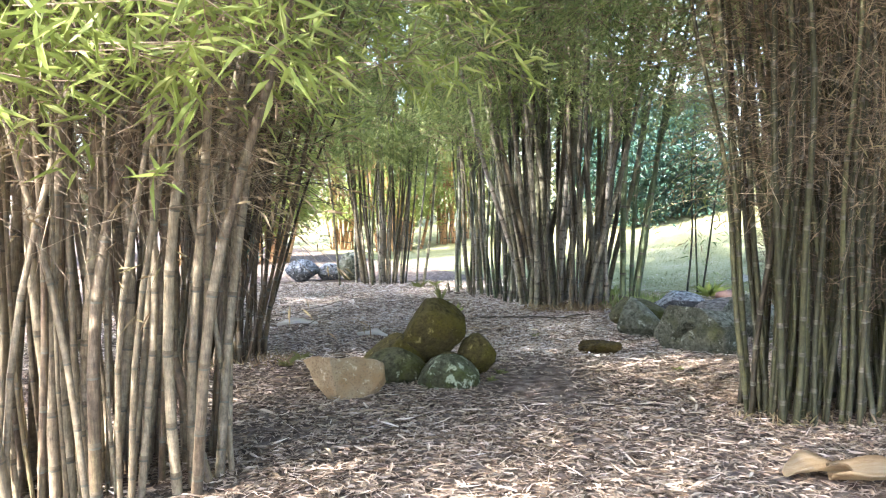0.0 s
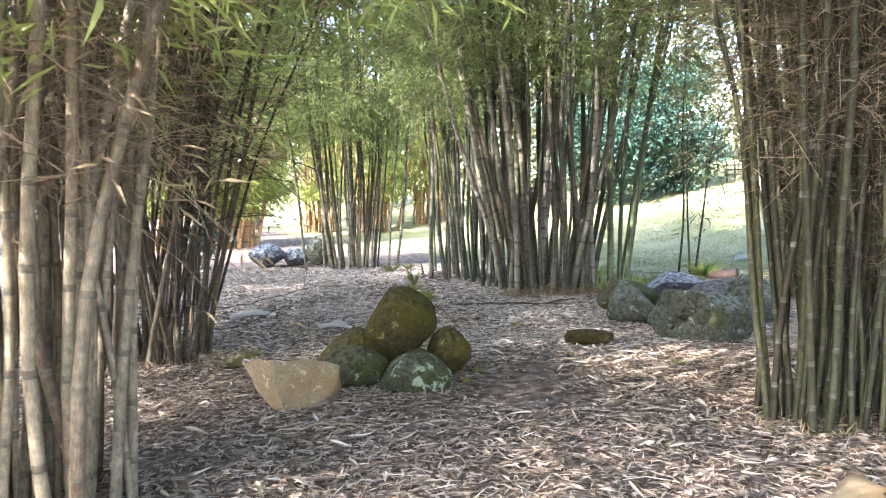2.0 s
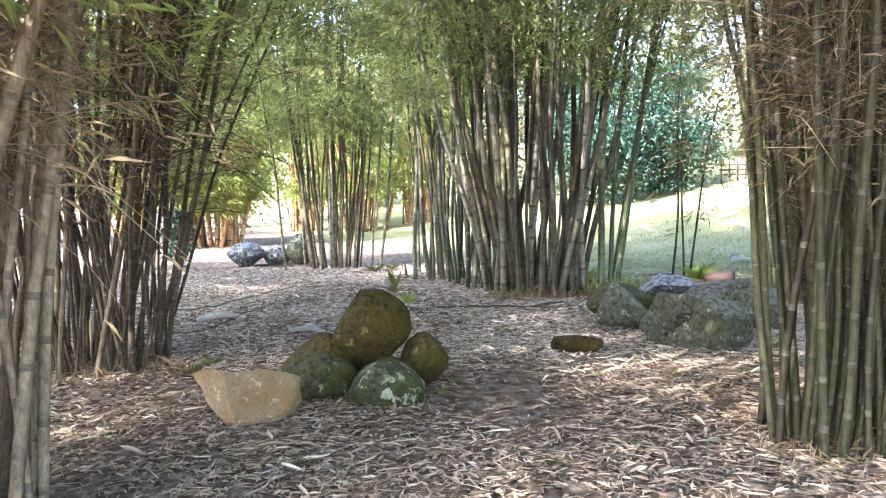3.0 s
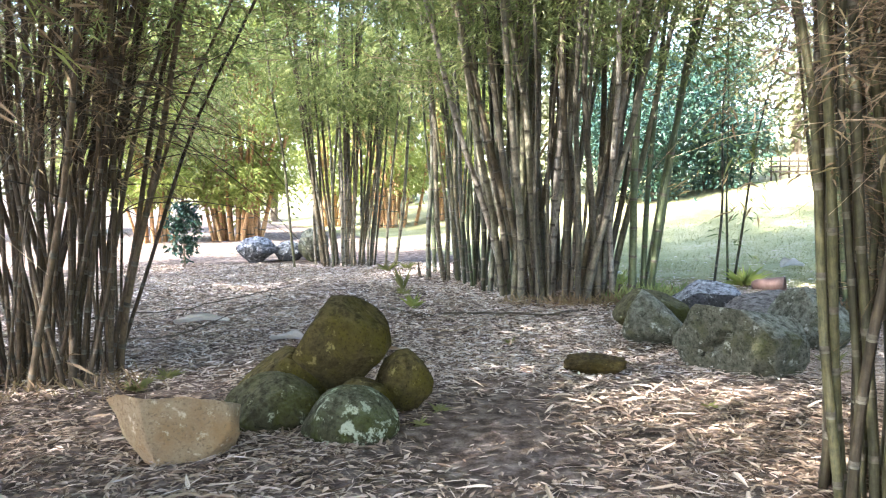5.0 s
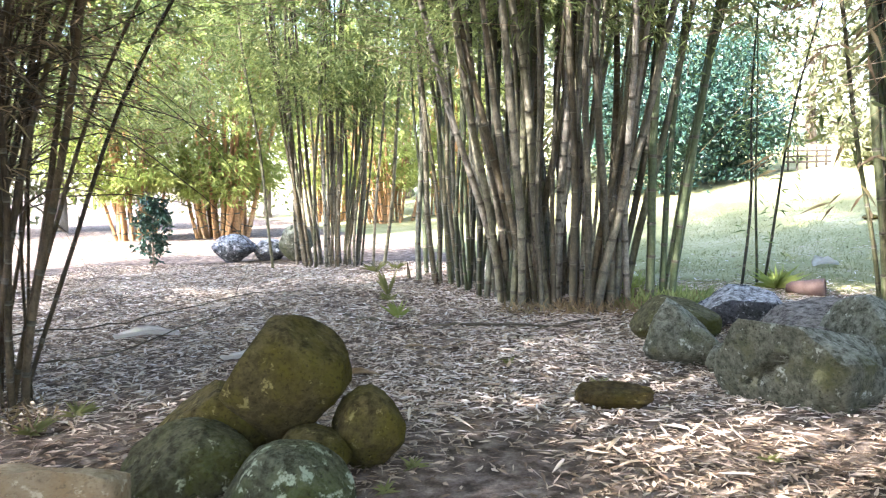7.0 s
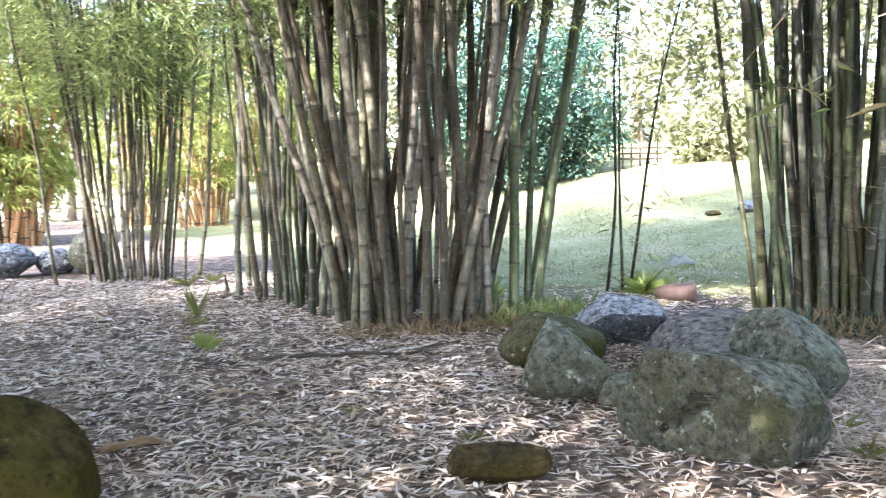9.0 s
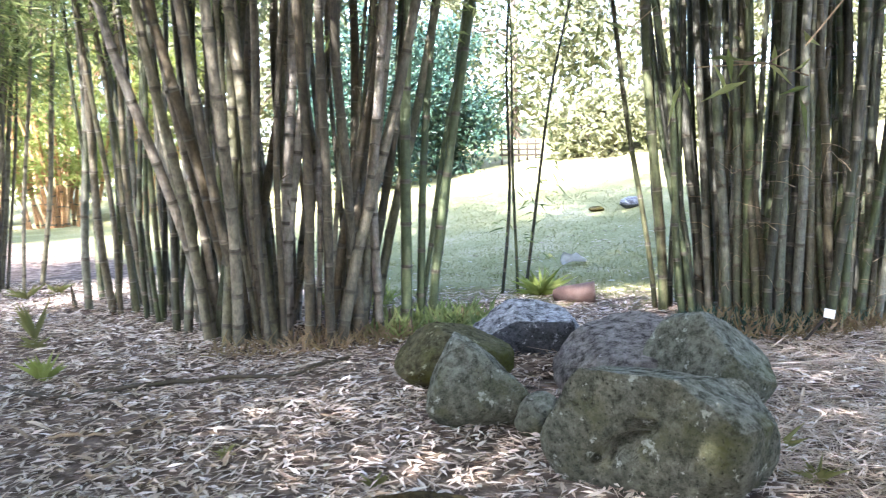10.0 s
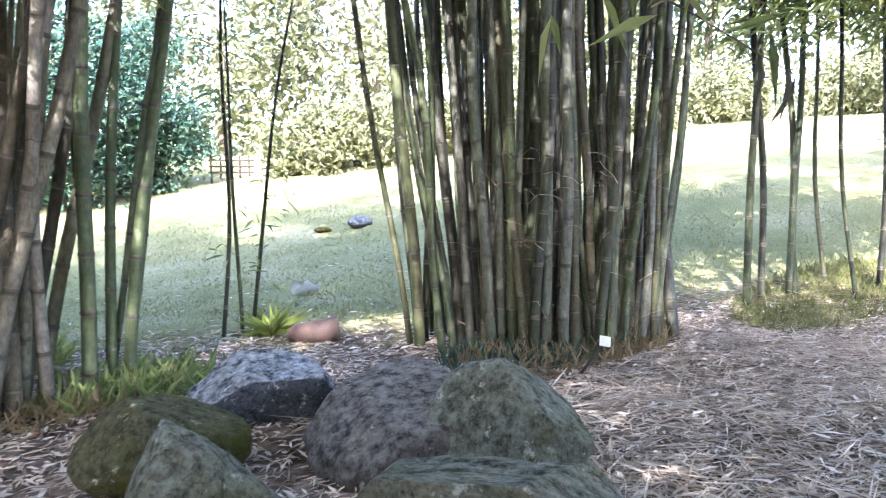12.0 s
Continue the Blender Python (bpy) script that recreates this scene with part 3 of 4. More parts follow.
central = bamboo_clump("large clump of thick grey-brown bamboo stems, leafless below", disc_spots(15, 2.12, 13.6, 0.78, 0.56, 62, 0.09, -0.15), (8, 10), 0.035, [M_CULM_GREY, M_NODE], 25, (-0.05, 0.2), (0.0, 0.008), step=0.3, sides=9, tilt=2.8)
p, h = crown_points(59, 2900, 3.4, 6.2, 0.9, 2.8, 140)
add_foliage(central, p, h, 69, M_LEAF, 7, 0.13, 0.018)
p, h = crown_points(60, 2400, 5.5, 10.0, 2.2, 3.8, 100)
add_foliage(central, p, h, 70, M_LEAF, 7, 0.28, 0.05)
row = bamboo_clump("row of thinner green bamboo stems behind a larger clump", tail, (8, 10), 0.033, [M_CULM_GREEN, M_NODE], 26, (0.0, 0.06), (0.0, 0.006), step=0.34)
p, h = crown_points(71, 2800, 3.2, 6.5, 0.9, 2.2, 80)
add_foliage(row, p, h, 81, M_LEAF, 7, 0.13, 0.018)
p, h = crown_points(75, 2400, 5.5, 10.0, 2.0, 3.6, 90)
add_foliage(row, p, h, 85, M_LEAF, 7, 0.28, 0.05)

add_twigs(central, 135, 420, 0.4, 3.8, 0.85, 0.16, M_TWIG_DARK, 0.006, 0.7, "short dark side stubs")

canopy(row, 171, 60, ((-0.2, 15.0, 2.7), (0.9, 16.3, 3.6)), M_LEAF, 6, 0.22, 0.03, 12, 0.18)

# few leaning stems
few = empty("bamboo_clump", 3.25, 13.5, gz(3.25, 13.5), "few leaning green bamboo stems at the lawn's edge", "bamboo", CLUMP_GROUP)
for i, (dx, dy, lean, turn, rad) in enumerate([(-0.17, -0.14, 0.01, 0, 0.05), (0.0, 0.0, 0.05, -30, 0.036), (-0.06, 0.1, -0.02, 20, 0.032), (0.1, -0.08, 0.13, -30, 0.042), (0.14, 0.06, 0.1, -20, 0.036), (0.05, 0.12, 0.17, -28, 0.024)]):
    c = part("culm", culm_mesh("culm", np.random.default_rng(270 + i), rad, 7.5 + 0.3 * i, lean, 0.012, [M_CULM_FRESH, M_NODE], 9, 0.34, 0.03), None, few)
    c.matrix_basis = pose(dx, dy, 0, 0, 0, turn)
p, h = crown_points(72, 900, 3.2, 6.5, 0.8, 1.8, 50)
add_foliage(few, p, h, 82, M_LEAF, 7, 0.15, 0.02)

# big clump beside the ring of boulders
lawn_clump = bamboo_clump("large upright clump of thick green and grey bamboo", disc_spots(16, 6.6, 12.55, 1.2, 0.52, 100, 0.085, -0.62), (9, 12), 0.038, [M_CULM_GREEN, M_NODE], 28, (-0.03, 0.1), (0.0, 0.006), step=0.36, sides=9, tilt=1.4)
p, h = crown_points(73, 3400, 4.2, 12.0, 1.8, 4.2, 120)
add_foliage(lawn_clump, p, h, 83, M_LEAF, 7, 0.28, 0.05)

add_twigs(lawn_clump, 136, 420, 0.4, 3.8, 0.9, 0.16, M_TWIG_DARK, 0.006, 0.7, "short dark side stubs")
add_twigs(lawn_clump, 137, 260, 0.2, 1.6, 1.0, 0.4, M_TWIG, 0.003, 0.6, "fine dry side twigs")

# thin stems in a strip of long grass
thin = bamboo_clump("loose row of thin upright bamboo stems in long grass", [(9.1, 11.97), (9.36, 11.92), (9.62, 11.76), (9.72, 11.74), (10.27, 11.69), (9.95, 11.24), (10.2, 10.9), (10.5, 11.2), (10.6, 10.6), (10.9, 10.9)], (8.5, 10.5), 0.034, [M_CULM_GREEN, M_NODE], 29, (0.0, 0.05), (0.0, 0.006), variants=6, step=0.36)
p, h = crown_points(74, 5200, 3.0, 10.5, 1.2, 3.6, 110)
add_foliage(thin, p, h, 84, M_LEAF, 7, 0.22, 0.036)


def sapling(x, y, height, lean, turn, seed, label):
    """A thin young stem with a few leafy side shoots."""
    rng = np.random.default_rng(seed)
    root = empty("bamboo_sapling", x, y, gz(x, y), label, "bamboo", "bamboo saplings")
    c = part("culm", culm_mesh("culm", rng, 0.019, height, lean, 0.012, [M_CULM_GREEN, M_NODE], 6, 0.28), None, root)
    c.rotation_euler = (0, 0, radians(turn))
    n = 26
    z = rng.uniform(0.4, height * 0.95, n)
    ca, sa = math.cos(radians(turn)), math.sin(radians(turn))
    px = lean * z + 0.012 * z * z
    a = rng.uniform(0, 2 * np.pi, n)
    pts = np.stack([px * ca + 0.16 * np.cos(a), px * sa + 0.16 * np.sin(a), z], axis=1)
    keep = (z > 1.6) | (rng.uniform(0, 1, n) < 0.3)
    add_foliage(root, pts[keep], np.stack([np.cos(a), np.sin(a), 0 * a], axis=1)[keep], seed + 5, M_LEAF, 5, 0.17, 0.024, "sparse hanging leaves")
    return root


sapling(4.58, 14.5, 5.2, 0.005, 10, 101, "thin upright bamboo sapling with sparse leaves")
sapling(4.78, 14.6, 3.6, -0.02, 0, 102, "thin bamboo sapling with a few drooping leaves")
sapling(4.86, 14.5, 4.4, 0.14, 0, 103, "thin bamboo sapling leaning over the lawn's edge")

# ---- boulders ----
PILE = "stacked mossy boulders"
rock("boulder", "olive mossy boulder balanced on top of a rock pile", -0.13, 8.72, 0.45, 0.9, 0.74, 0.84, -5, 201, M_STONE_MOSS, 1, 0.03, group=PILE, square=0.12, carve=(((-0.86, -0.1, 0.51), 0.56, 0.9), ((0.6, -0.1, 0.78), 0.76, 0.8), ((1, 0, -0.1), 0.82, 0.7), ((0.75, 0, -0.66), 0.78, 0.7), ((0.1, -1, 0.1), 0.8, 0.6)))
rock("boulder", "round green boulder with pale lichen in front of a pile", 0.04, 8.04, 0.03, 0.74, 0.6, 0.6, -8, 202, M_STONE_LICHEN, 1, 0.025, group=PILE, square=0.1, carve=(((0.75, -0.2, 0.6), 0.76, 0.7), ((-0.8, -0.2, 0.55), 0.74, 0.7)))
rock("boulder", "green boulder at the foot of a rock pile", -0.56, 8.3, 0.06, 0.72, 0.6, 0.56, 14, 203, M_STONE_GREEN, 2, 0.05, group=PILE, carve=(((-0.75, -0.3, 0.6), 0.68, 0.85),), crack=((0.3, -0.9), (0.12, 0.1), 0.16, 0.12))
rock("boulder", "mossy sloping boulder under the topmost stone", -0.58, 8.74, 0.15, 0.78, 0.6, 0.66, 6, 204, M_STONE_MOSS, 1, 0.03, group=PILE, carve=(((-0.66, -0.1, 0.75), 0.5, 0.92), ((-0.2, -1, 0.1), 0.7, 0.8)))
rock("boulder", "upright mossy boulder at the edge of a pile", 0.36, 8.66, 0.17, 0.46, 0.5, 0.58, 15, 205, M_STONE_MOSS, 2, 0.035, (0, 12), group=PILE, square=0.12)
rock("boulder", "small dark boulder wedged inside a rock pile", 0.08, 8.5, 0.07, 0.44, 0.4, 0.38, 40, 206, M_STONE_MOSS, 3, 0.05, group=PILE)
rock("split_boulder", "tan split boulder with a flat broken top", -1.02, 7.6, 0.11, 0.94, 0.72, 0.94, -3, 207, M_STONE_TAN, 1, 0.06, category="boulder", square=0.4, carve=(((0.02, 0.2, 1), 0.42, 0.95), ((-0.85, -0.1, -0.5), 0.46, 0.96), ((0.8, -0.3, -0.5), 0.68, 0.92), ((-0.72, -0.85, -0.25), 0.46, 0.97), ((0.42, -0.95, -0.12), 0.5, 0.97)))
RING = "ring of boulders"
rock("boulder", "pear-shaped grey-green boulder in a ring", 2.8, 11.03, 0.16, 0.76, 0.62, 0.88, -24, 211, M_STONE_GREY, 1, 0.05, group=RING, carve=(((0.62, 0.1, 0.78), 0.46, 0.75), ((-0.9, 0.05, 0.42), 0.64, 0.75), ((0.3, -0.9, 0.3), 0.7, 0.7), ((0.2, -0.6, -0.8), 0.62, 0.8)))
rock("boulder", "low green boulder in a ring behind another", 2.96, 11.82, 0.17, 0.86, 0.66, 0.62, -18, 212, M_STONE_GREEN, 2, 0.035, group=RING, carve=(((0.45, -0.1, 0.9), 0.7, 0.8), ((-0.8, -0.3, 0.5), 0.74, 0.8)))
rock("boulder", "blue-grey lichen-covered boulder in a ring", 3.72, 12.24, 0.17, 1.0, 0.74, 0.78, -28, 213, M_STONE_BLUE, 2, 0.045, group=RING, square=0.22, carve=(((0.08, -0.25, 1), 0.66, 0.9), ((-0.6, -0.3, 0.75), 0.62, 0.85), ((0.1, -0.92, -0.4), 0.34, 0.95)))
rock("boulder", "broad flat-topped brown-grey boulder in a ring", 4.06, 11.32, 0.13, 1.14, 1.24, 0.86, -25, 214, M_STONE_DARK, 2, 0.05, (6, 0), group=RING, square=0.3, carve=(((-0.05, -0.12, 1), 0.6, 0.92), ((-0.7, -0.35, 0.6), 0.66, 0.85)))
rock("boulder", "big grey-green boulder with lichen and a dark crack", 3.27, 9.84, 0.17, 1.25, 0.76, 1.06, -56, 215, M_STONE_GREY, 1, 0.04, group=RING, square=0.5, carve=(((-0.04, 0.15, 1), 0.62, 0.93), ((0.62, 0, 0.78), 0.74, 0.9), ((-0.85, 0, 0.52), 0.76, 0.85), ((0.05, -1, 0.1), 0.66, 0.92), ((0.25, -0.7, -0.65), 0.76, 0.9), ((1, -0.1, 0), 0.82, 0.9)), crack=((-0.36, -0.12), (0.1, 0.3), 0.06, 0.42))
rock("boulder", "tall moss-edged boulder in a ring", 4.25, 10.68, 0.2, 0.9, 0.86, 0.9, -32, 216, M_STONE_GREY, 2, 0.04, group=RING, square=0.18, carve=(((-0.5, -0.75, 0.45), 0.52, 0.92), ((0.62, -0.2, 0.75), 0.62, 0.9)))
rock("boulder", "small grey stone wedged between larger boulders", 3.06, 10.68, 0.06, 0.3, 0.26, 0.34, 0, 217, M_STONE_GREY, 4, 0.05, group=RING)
rock("flat_stone", "flat mossy brown stone lying on leaf litter", 1.95, 9.72, 0.05, 0.62, 0.32, 0.22, -12, 218, M_STONE_BROWN, 4, 0.08, category="stone", square=0.3)
rock("boulder", "blue-grey boulder beside the far path", -3.5, 19.2, gz(-3.5, 19.2) + 0.22, 0.85, 0.7, 0.62, 10, 219, M_STONE_BLUE, 5, 0.06, group="far boulders")
rock("boulder", "small blue-grey boulder beside the far path", -2.85, 19.4, gz(-2.85, 19.4) + 0.17, 0.68, 0.6, 0.5, 40, 220, M_STONE_BLUE, 5, 0.06, group="far boulders")
rock("boulder", "upright grey boulder behind slender bamboo", -2.3, 19.3, gz(-2.3, 19.3) + 0.3, 0.75, 0.6, 0.85, 70, 221, M_STONE_GREY, 6, 0.06, group="far boulders")
rock("stone", "pale blue-grey stone lying on the lawn", 9.45, 19.3, gz(9.45, 19.3) + 0.06, 0.55, 0.4, 0.28, 30, 222, M_STONE_BLUE, 5, 0.06, category="stone")
rock("stone", "dark low stone lying on the lawn", 8.87, 19.6, gz(8.87, 19.6) + 0.03, 0.34, 0.25, 0.13, 10, 223, M_STONE_MOSS, 4, 0.06, category="stone")


# ---- trees, hedge and distance ----
def broad_tree(x, y, height, crown, seed, mat, n, label, leaf=0.3, name="tree", trunk_r=0.16, low=0.25, group=""):
    """A tapered trunk with limbs and a crown of many loose leaf tufts."""
    rng = np.random.default_rng(seed)
    root = empty(name, x, y, gz(x, y), label, "tree", group)
    t = np.linspace(0, 1, 7)
    path = np.stack([np.cumsum(rng.normal(0, 0.05, 7)) * height * 0.1, np.cumsum(rng.normal(0, 0.05, 7)) * height * 0.1, t * height * 0.85 - 0.15], axis=1)
    v, f = tubes(path[None], (trunk_r * (1.15 - t))[None], 8)
    part("trunk", mesh_of("trunk", v, f, M_BARK, True), None, root)
    k = 7
    at = rng.uniform(low + 0.05, 0.8, k)
    a = rng.uniform(0, 2 * np.pi, k)
    base = np.stack([np.interp(at * height, path[:, 2], path[:, 0]), np.interp(at * height, path[:, 2], path[:, 1]), at * height], axis=1)
    L = crown * rng.uniform(0.6, 1.0, k)
    d = np.stack([np.cos(a), np.sin(a), rng.uniform(0.2, 0.9, k)], axis=1)
    s = np.linspace(0, 1, 5)[None, :, None]
    limbs = base[:, None] + d[:, None] * s * L[:, None, None] + rng.normal(0, 0.06, (k, 5, 3)) * s * crown
    for limb in limbs:
        v, f = tubes(limb[None], trunk_r * 0.4 * np.linspace(1, 0.15, 5)[None], 5)
        part("limb", mesh_of("limb", v, f, M_BARK, True), None, root)
    hubs = 46
    u = rng.normal(0, 1, (hubs, 3))
    u /= np.linalg.norm(u, axis=1, keepdims=True)
    hub = u * (rng.uniform(0.35, 1, hubs) ** 0.5)[:, None] * np.array([crown, crown, height * (1 - low) * 0.5]) + np.array([0, 0, height * (low + (1 - low) * 0.5)])
    pick = rng.integers(0, hubs, n)
    pts = hub[pick] + rng.normal(0, 1, (n, 3)) * crown * 0.17
    pts[:, 2] = np.maximum(pts[:, 2], 0.1)
    v, f = leaves(pts, rng.normal(0, 1, (n, 3)) + np.array([0, 0, -0.3]), rng.normal(0, 1, (n, 3)), leaf * rng.uniform(0.6, 1.3, n), leaf * 0.5 * rng.uniform(0.6, 1.2, n))
    tagged(part("crown", mesh_of("crown", v, f, mat), None, root), kind="stuff")
    return root


broad_tree(7.3, 29.2, 5.0, 2.4, 301, M_HEDGE, 15000, "dense dark blue-green shrub across the lawn", 0.19, "shrub", 0.1, 0.0)
broad_tree(9.2, 29.6, 4.6, 2.0, 302, M_HEDGE, 11000, "dense dark broadleaf shrub across the lawn", 0.19, "shrub", 0.1, 0.0)
for i, (x, y, hh, c) in enumerate([(4.0, 36, 9, 4.0), (9.5, 38, 11, 4.5), (15, 36, 10, 4.5), (20, 33, 9, 4.2), (25, 29, 9, 4.2), (29, 24, 9, 4.2), (32, 18, 8, 4.0), (33, 11, 9, 4.5), (-14, 33, 9, 4.2), (-19, 28, 9, 4.5), (-23, 22, 9, 4.5), (-9, 44, 11, 5), (-2, 46, 11, 5), (5, 48, 12, 5)]):
    broad_tree(x, y, hh, c, 310 + i, M_TREE_LEAF, 4500, "sunlit leafy tree on the slope beyond the lawn" if x > 3 else "sunlit leafy tree beyond the grove", 0.42, "tree", 0.2, 0.06, "distant trees")
for i, (x, y, w) in enumerate([(13.0, 26.9, 1.3), (14.9, 26.0, 1.5), (17.2, 25.0, 1.5), (19.6, 23.8, 1.6), (22.2, 22.6, 1.7), (25.0, 20.8, 1.6), (26.6, 17.6, 1.6)]):
    broad_tree(x, y, 1.7, w, 340 + i, M_TREE_LEAF, 2200, "low sunlit shrub along the top of the lawn", 0.26, "shrub", 0.05, 0.0, "low shrubs")
# trees out of view, added so that their shadows darken the lawn's bank
for i, (x, y) in enumerate([(14.6, 6.6), (19.0, 8.4), (23.5, 9.5)]):
    broad_tree(x, y, 11, 3.2, 360 + i, M_TREE_LEAF, 5200, "unseen leafy tree added to shade the lawn", 0.42, "tree", 0.2, 0.15, "trees beside the lawn")
broad_tree(-4.75, 18.4, 1.3, 0.3, 350, M_HEDGE, 900, "small dark shrub beside the far path", 0.12, "shrub", 0.03, 0.0)

for i, (x, y, r, n) in enumerate([(-6.3, 27.4, 0.8, 30), (-8.6, 26.6, 0.6, 18), (-1.9, 34.2, 1.0, 26), (0.6, 34.8, 1.0, 22), (-4.6, 37, 1.0, 20)]):
    far = bamboo_clump("distant sunlit bamboo clump with orange-brown stems", disc_spots(400 + i, x, y, r, r * 0.7, n, 0.12), (6, 8), 0.06, [M_CULM_ORANGE, M_NODE], 410 + i, (0.02, 0.22), (0.0, 0.02), group="distant bamboo clumps", variants=5, sides=6, step=0.5)
    p, h = crown_points(420 + i, 4000 if i < 2 else 2400, 1.4, 8.0, 1.0, 3.0, 90)
    add_foliage(far, p, h, 430 + i, M_LEAF_YELLOW, 6, 0.26, 0.05, "yellow-green sunlit leaves")


# ---- small things on the ground ----
def sheath(name, x, y, length, width, turn, seed, mat, label, curl=0.25):
    """A fallen culm sheath: a boat-shaped husk with a blunt foot, a pointed tip and wavy, curled edges."""
    rng = np.random.default_rng(seed)
    bm = bmesh.new()
    nx, ny = 20, 8
    ph = rng.uniform(0, 6.28, 3)
    grid = []
    for i in range(nx + 1):
        u = i / nx
        w = width * (0.12 + 0.88 * math.sin(math.pi * (0.14 + 0.82 * u) ** 0.85)) * (1 + 0.05 * math.sin(9 * u + ph[0]))
        rowv = []
        for j in range(ny + 1):
            v = j / ny * 2 - 1
            zz = 0.014 + curl * w * abs(v) ** 1.8 + 0.03 * math.sin(u * 3.0) + 0.012 * abs(v) * math.sin(11 * u + ph[1] + v) + rng.normal(0, 0.0015)
            rowv.append(bm.verts.new(((u - 0.5) * length, v * w * 0.5 + 0.03 * math.sin(2.5 * u + ph[2]), zz)))
        grid.append(rowv)
    for i in range(nx):
        for j in range(ny):
            bm.faces.new((grid[i][j], grid[i + 1][j], grid[i + 1][j + 1], grid[i][j + 1])).smooth = True
    bmesh.ops.solidify(bm, geom=bm.faces[:], thickness=0.004)
    me = bpy.data.meshes.new(name)
    bm.to_mesh(me)
    bm.free()
    me.materials.append(mat)
    ob = new(name, me)
    ob.matrix_basis = pose(x, y, gz(x, y), 0, 0, turn)
    return tagged(ob, label, "husk", "fallen bamboo husks")


sheath("bamboo_husk", 2.42, 5.02, 0.42, 0.3, 196, 501, M_SHEATH, "curled yellow-brown bamboo husk on leaf litter", 0.3)
sheath("bamboo_husk", 2.78, 4.88, 0.62, 0.34, -16, 507, M_SHEATH, "large curled brown bamboo husk on the ground", 0.3)
sheath("bamboo_husk", -2.28, 12.03, 0.62, 0.3, 8, 502, M_SHEATH_PALE, "pale grey bamboo husk lying on leaf litter")
sheath("bamboo_husk", -1.02, 11.1, 0.42, 0.26, -20, 503, M_SHEATH_PALE, "pale bamboo husk lying behind a rock pile")
sheath("bamboo_husk", 0.02, 10.6, 0.4, 0.12, 10, 504, M_SHEATH, "narrow tan husk on leaf litter")
sheath("bamboo_husk", 6.45, 16.2, 0.42, 0.2, 10, 505, M_SHEATH_PALE, "pale curled husk lying on the grass", 0.6)
sheath("bamboo_husk", 3.3, 15.6, 0.4, 0.2, 30, 506, M_SHEATH_PALE, "pale husk lying at the lawn's edge")


def pot_shard():
    """A tapered clay pipe piece, half sunk in the earth."""
    bm = bmesh.new()
    prof = [(-0.24, 0.02), (-0.23, 0.055), (-0.17, 0.085), (0.0, 0.1), (0.17, 0.115), (0.2, 0.118), (0.21, 0.108), (0.205, 0.09), (0.12, 0.08)]
    rings = []
    for x, r in prof:
        rings.append([bm.verts.new((x, r * math.cos(a * math.pi / 10), r * math.sin(a * math.pi / 10))) for a in range(20)])
    for p0, p1 in zip(rings, rings[1:]):
        for a in range(20):
            bm.faces.new((p0[a], p1[a], p1[(a + 1) % 20], p0[(a + 1) % 20])).smooth = True
    bm.faces.new(rings[0][::-1])
    bm.faces.new(rings[-1])
    me = bpy.data.meshes.new("clay_pipe")
    bm.to_mesh(me)
    bm.free()
    me.materials.append(M_TERRACOTTA)
    ob = new("clay_pipe", me)
    ob.matrix_basis = pose(5.14, 13.9, gz(5.14, 13.9) + 0.07, 0, -4, -30)
    return tagged(ob, "dull reddish clay pipe piece half sunk in earth", "pipe")


pot_shard()


def plant_marker():
    root = empty("plant_marker", 6.0, 11.66, gz(6.0, 11.66), "small white plate on a dark leaning wooden stake", "marker")
    bm = bmesh.new()
    bmesh.ops.create_cube(bm, size=1.0)
    bmesh.ops.transform(bm, matrix=pose(0.075, -0.05, 0.1, 0, 38, -38) @ Matrix.Diagonal((0.022, 0.018, 0.34, 1)), verts=bm.verts)
    bmesh.ops.bevel(bm, geom=bm.edges[:], offset=0.003, segments=1, affect="EDGES")
    part("stake", bm, M_STAKE, root)
    bm = bmesh.new()
    bmesh.ops.create_cube(bm, size=1.0)
    bmesh.ops.transform(bm, matrix=pose(0.165, -0.125, 0.25, 62, 12, -38) @ Matrix.Diagonal((0.085, 0.08, 0.006, 1)), verts=bm.verts)
    bmesh.ops.bevel(bm, geom=bm.edges[:], offset=0.002, segments=1, affect="EDGES")
    part("plate", bm, M_PLATE, root, "small blank white plate")


plant_marker()


def fallen_branch(points, r, seed, label, mat=M_TWIG_DARK, side=5):
    rng = np.random.default_rng(seed)
    pts = np.array([(x, y, gz(x, y) + z) for x, y, z in points])
    s = np.linspace(0, len(pts) - 1, 24)
    path = np.stack([np.interp(s, np.arange(len(pts)), pts[:, k]) for k in range(3)], axis=1) + rng.normal(0, 0.008, (24, 3))
    v, f = tubes(path[None], (r * np.linspace(1, 0.5, 24))[None], 6)
    vs, fs = [v], [f]
    for _ in range(side):
        i = rng.integers(4, 22)
        d = rng.normal(0, 1, 3) * np.array([1, 1, 0.25])
        d /= np.linalg.norm(d)
        tw = path[i] + d * np.linspace(0, rng.uniform(0.12, 0.35), 5)[:, None]
        tw[:, 2] = np.maximum(tw[:, 2], path[i, 2])
        v2, f2 = tubes(tw[None], (r * 0.4 * np.linspace(1, 0.4, 5))[None], 4)
        fs.append(f2 + sum(len(q) for q in vs))
        vs.append(v2)
    ob = new("fallen_branch", mesh_of("fallen_branch", np.concatenate(vs), np.concatenate(fs), mat, True))
    return tagged(ob, label, "branch", "fallen branches")


fallen_branch([(-0.45, 13.0, 0.02), (0.3, 12.35, 0.02), (1.0, 12.35, 0.03), (1.9, 12.3, 0.02), (2.4, 12.6, 0.02)], 0.022, 601, "dark thin fallen branch lying across leaf litter")
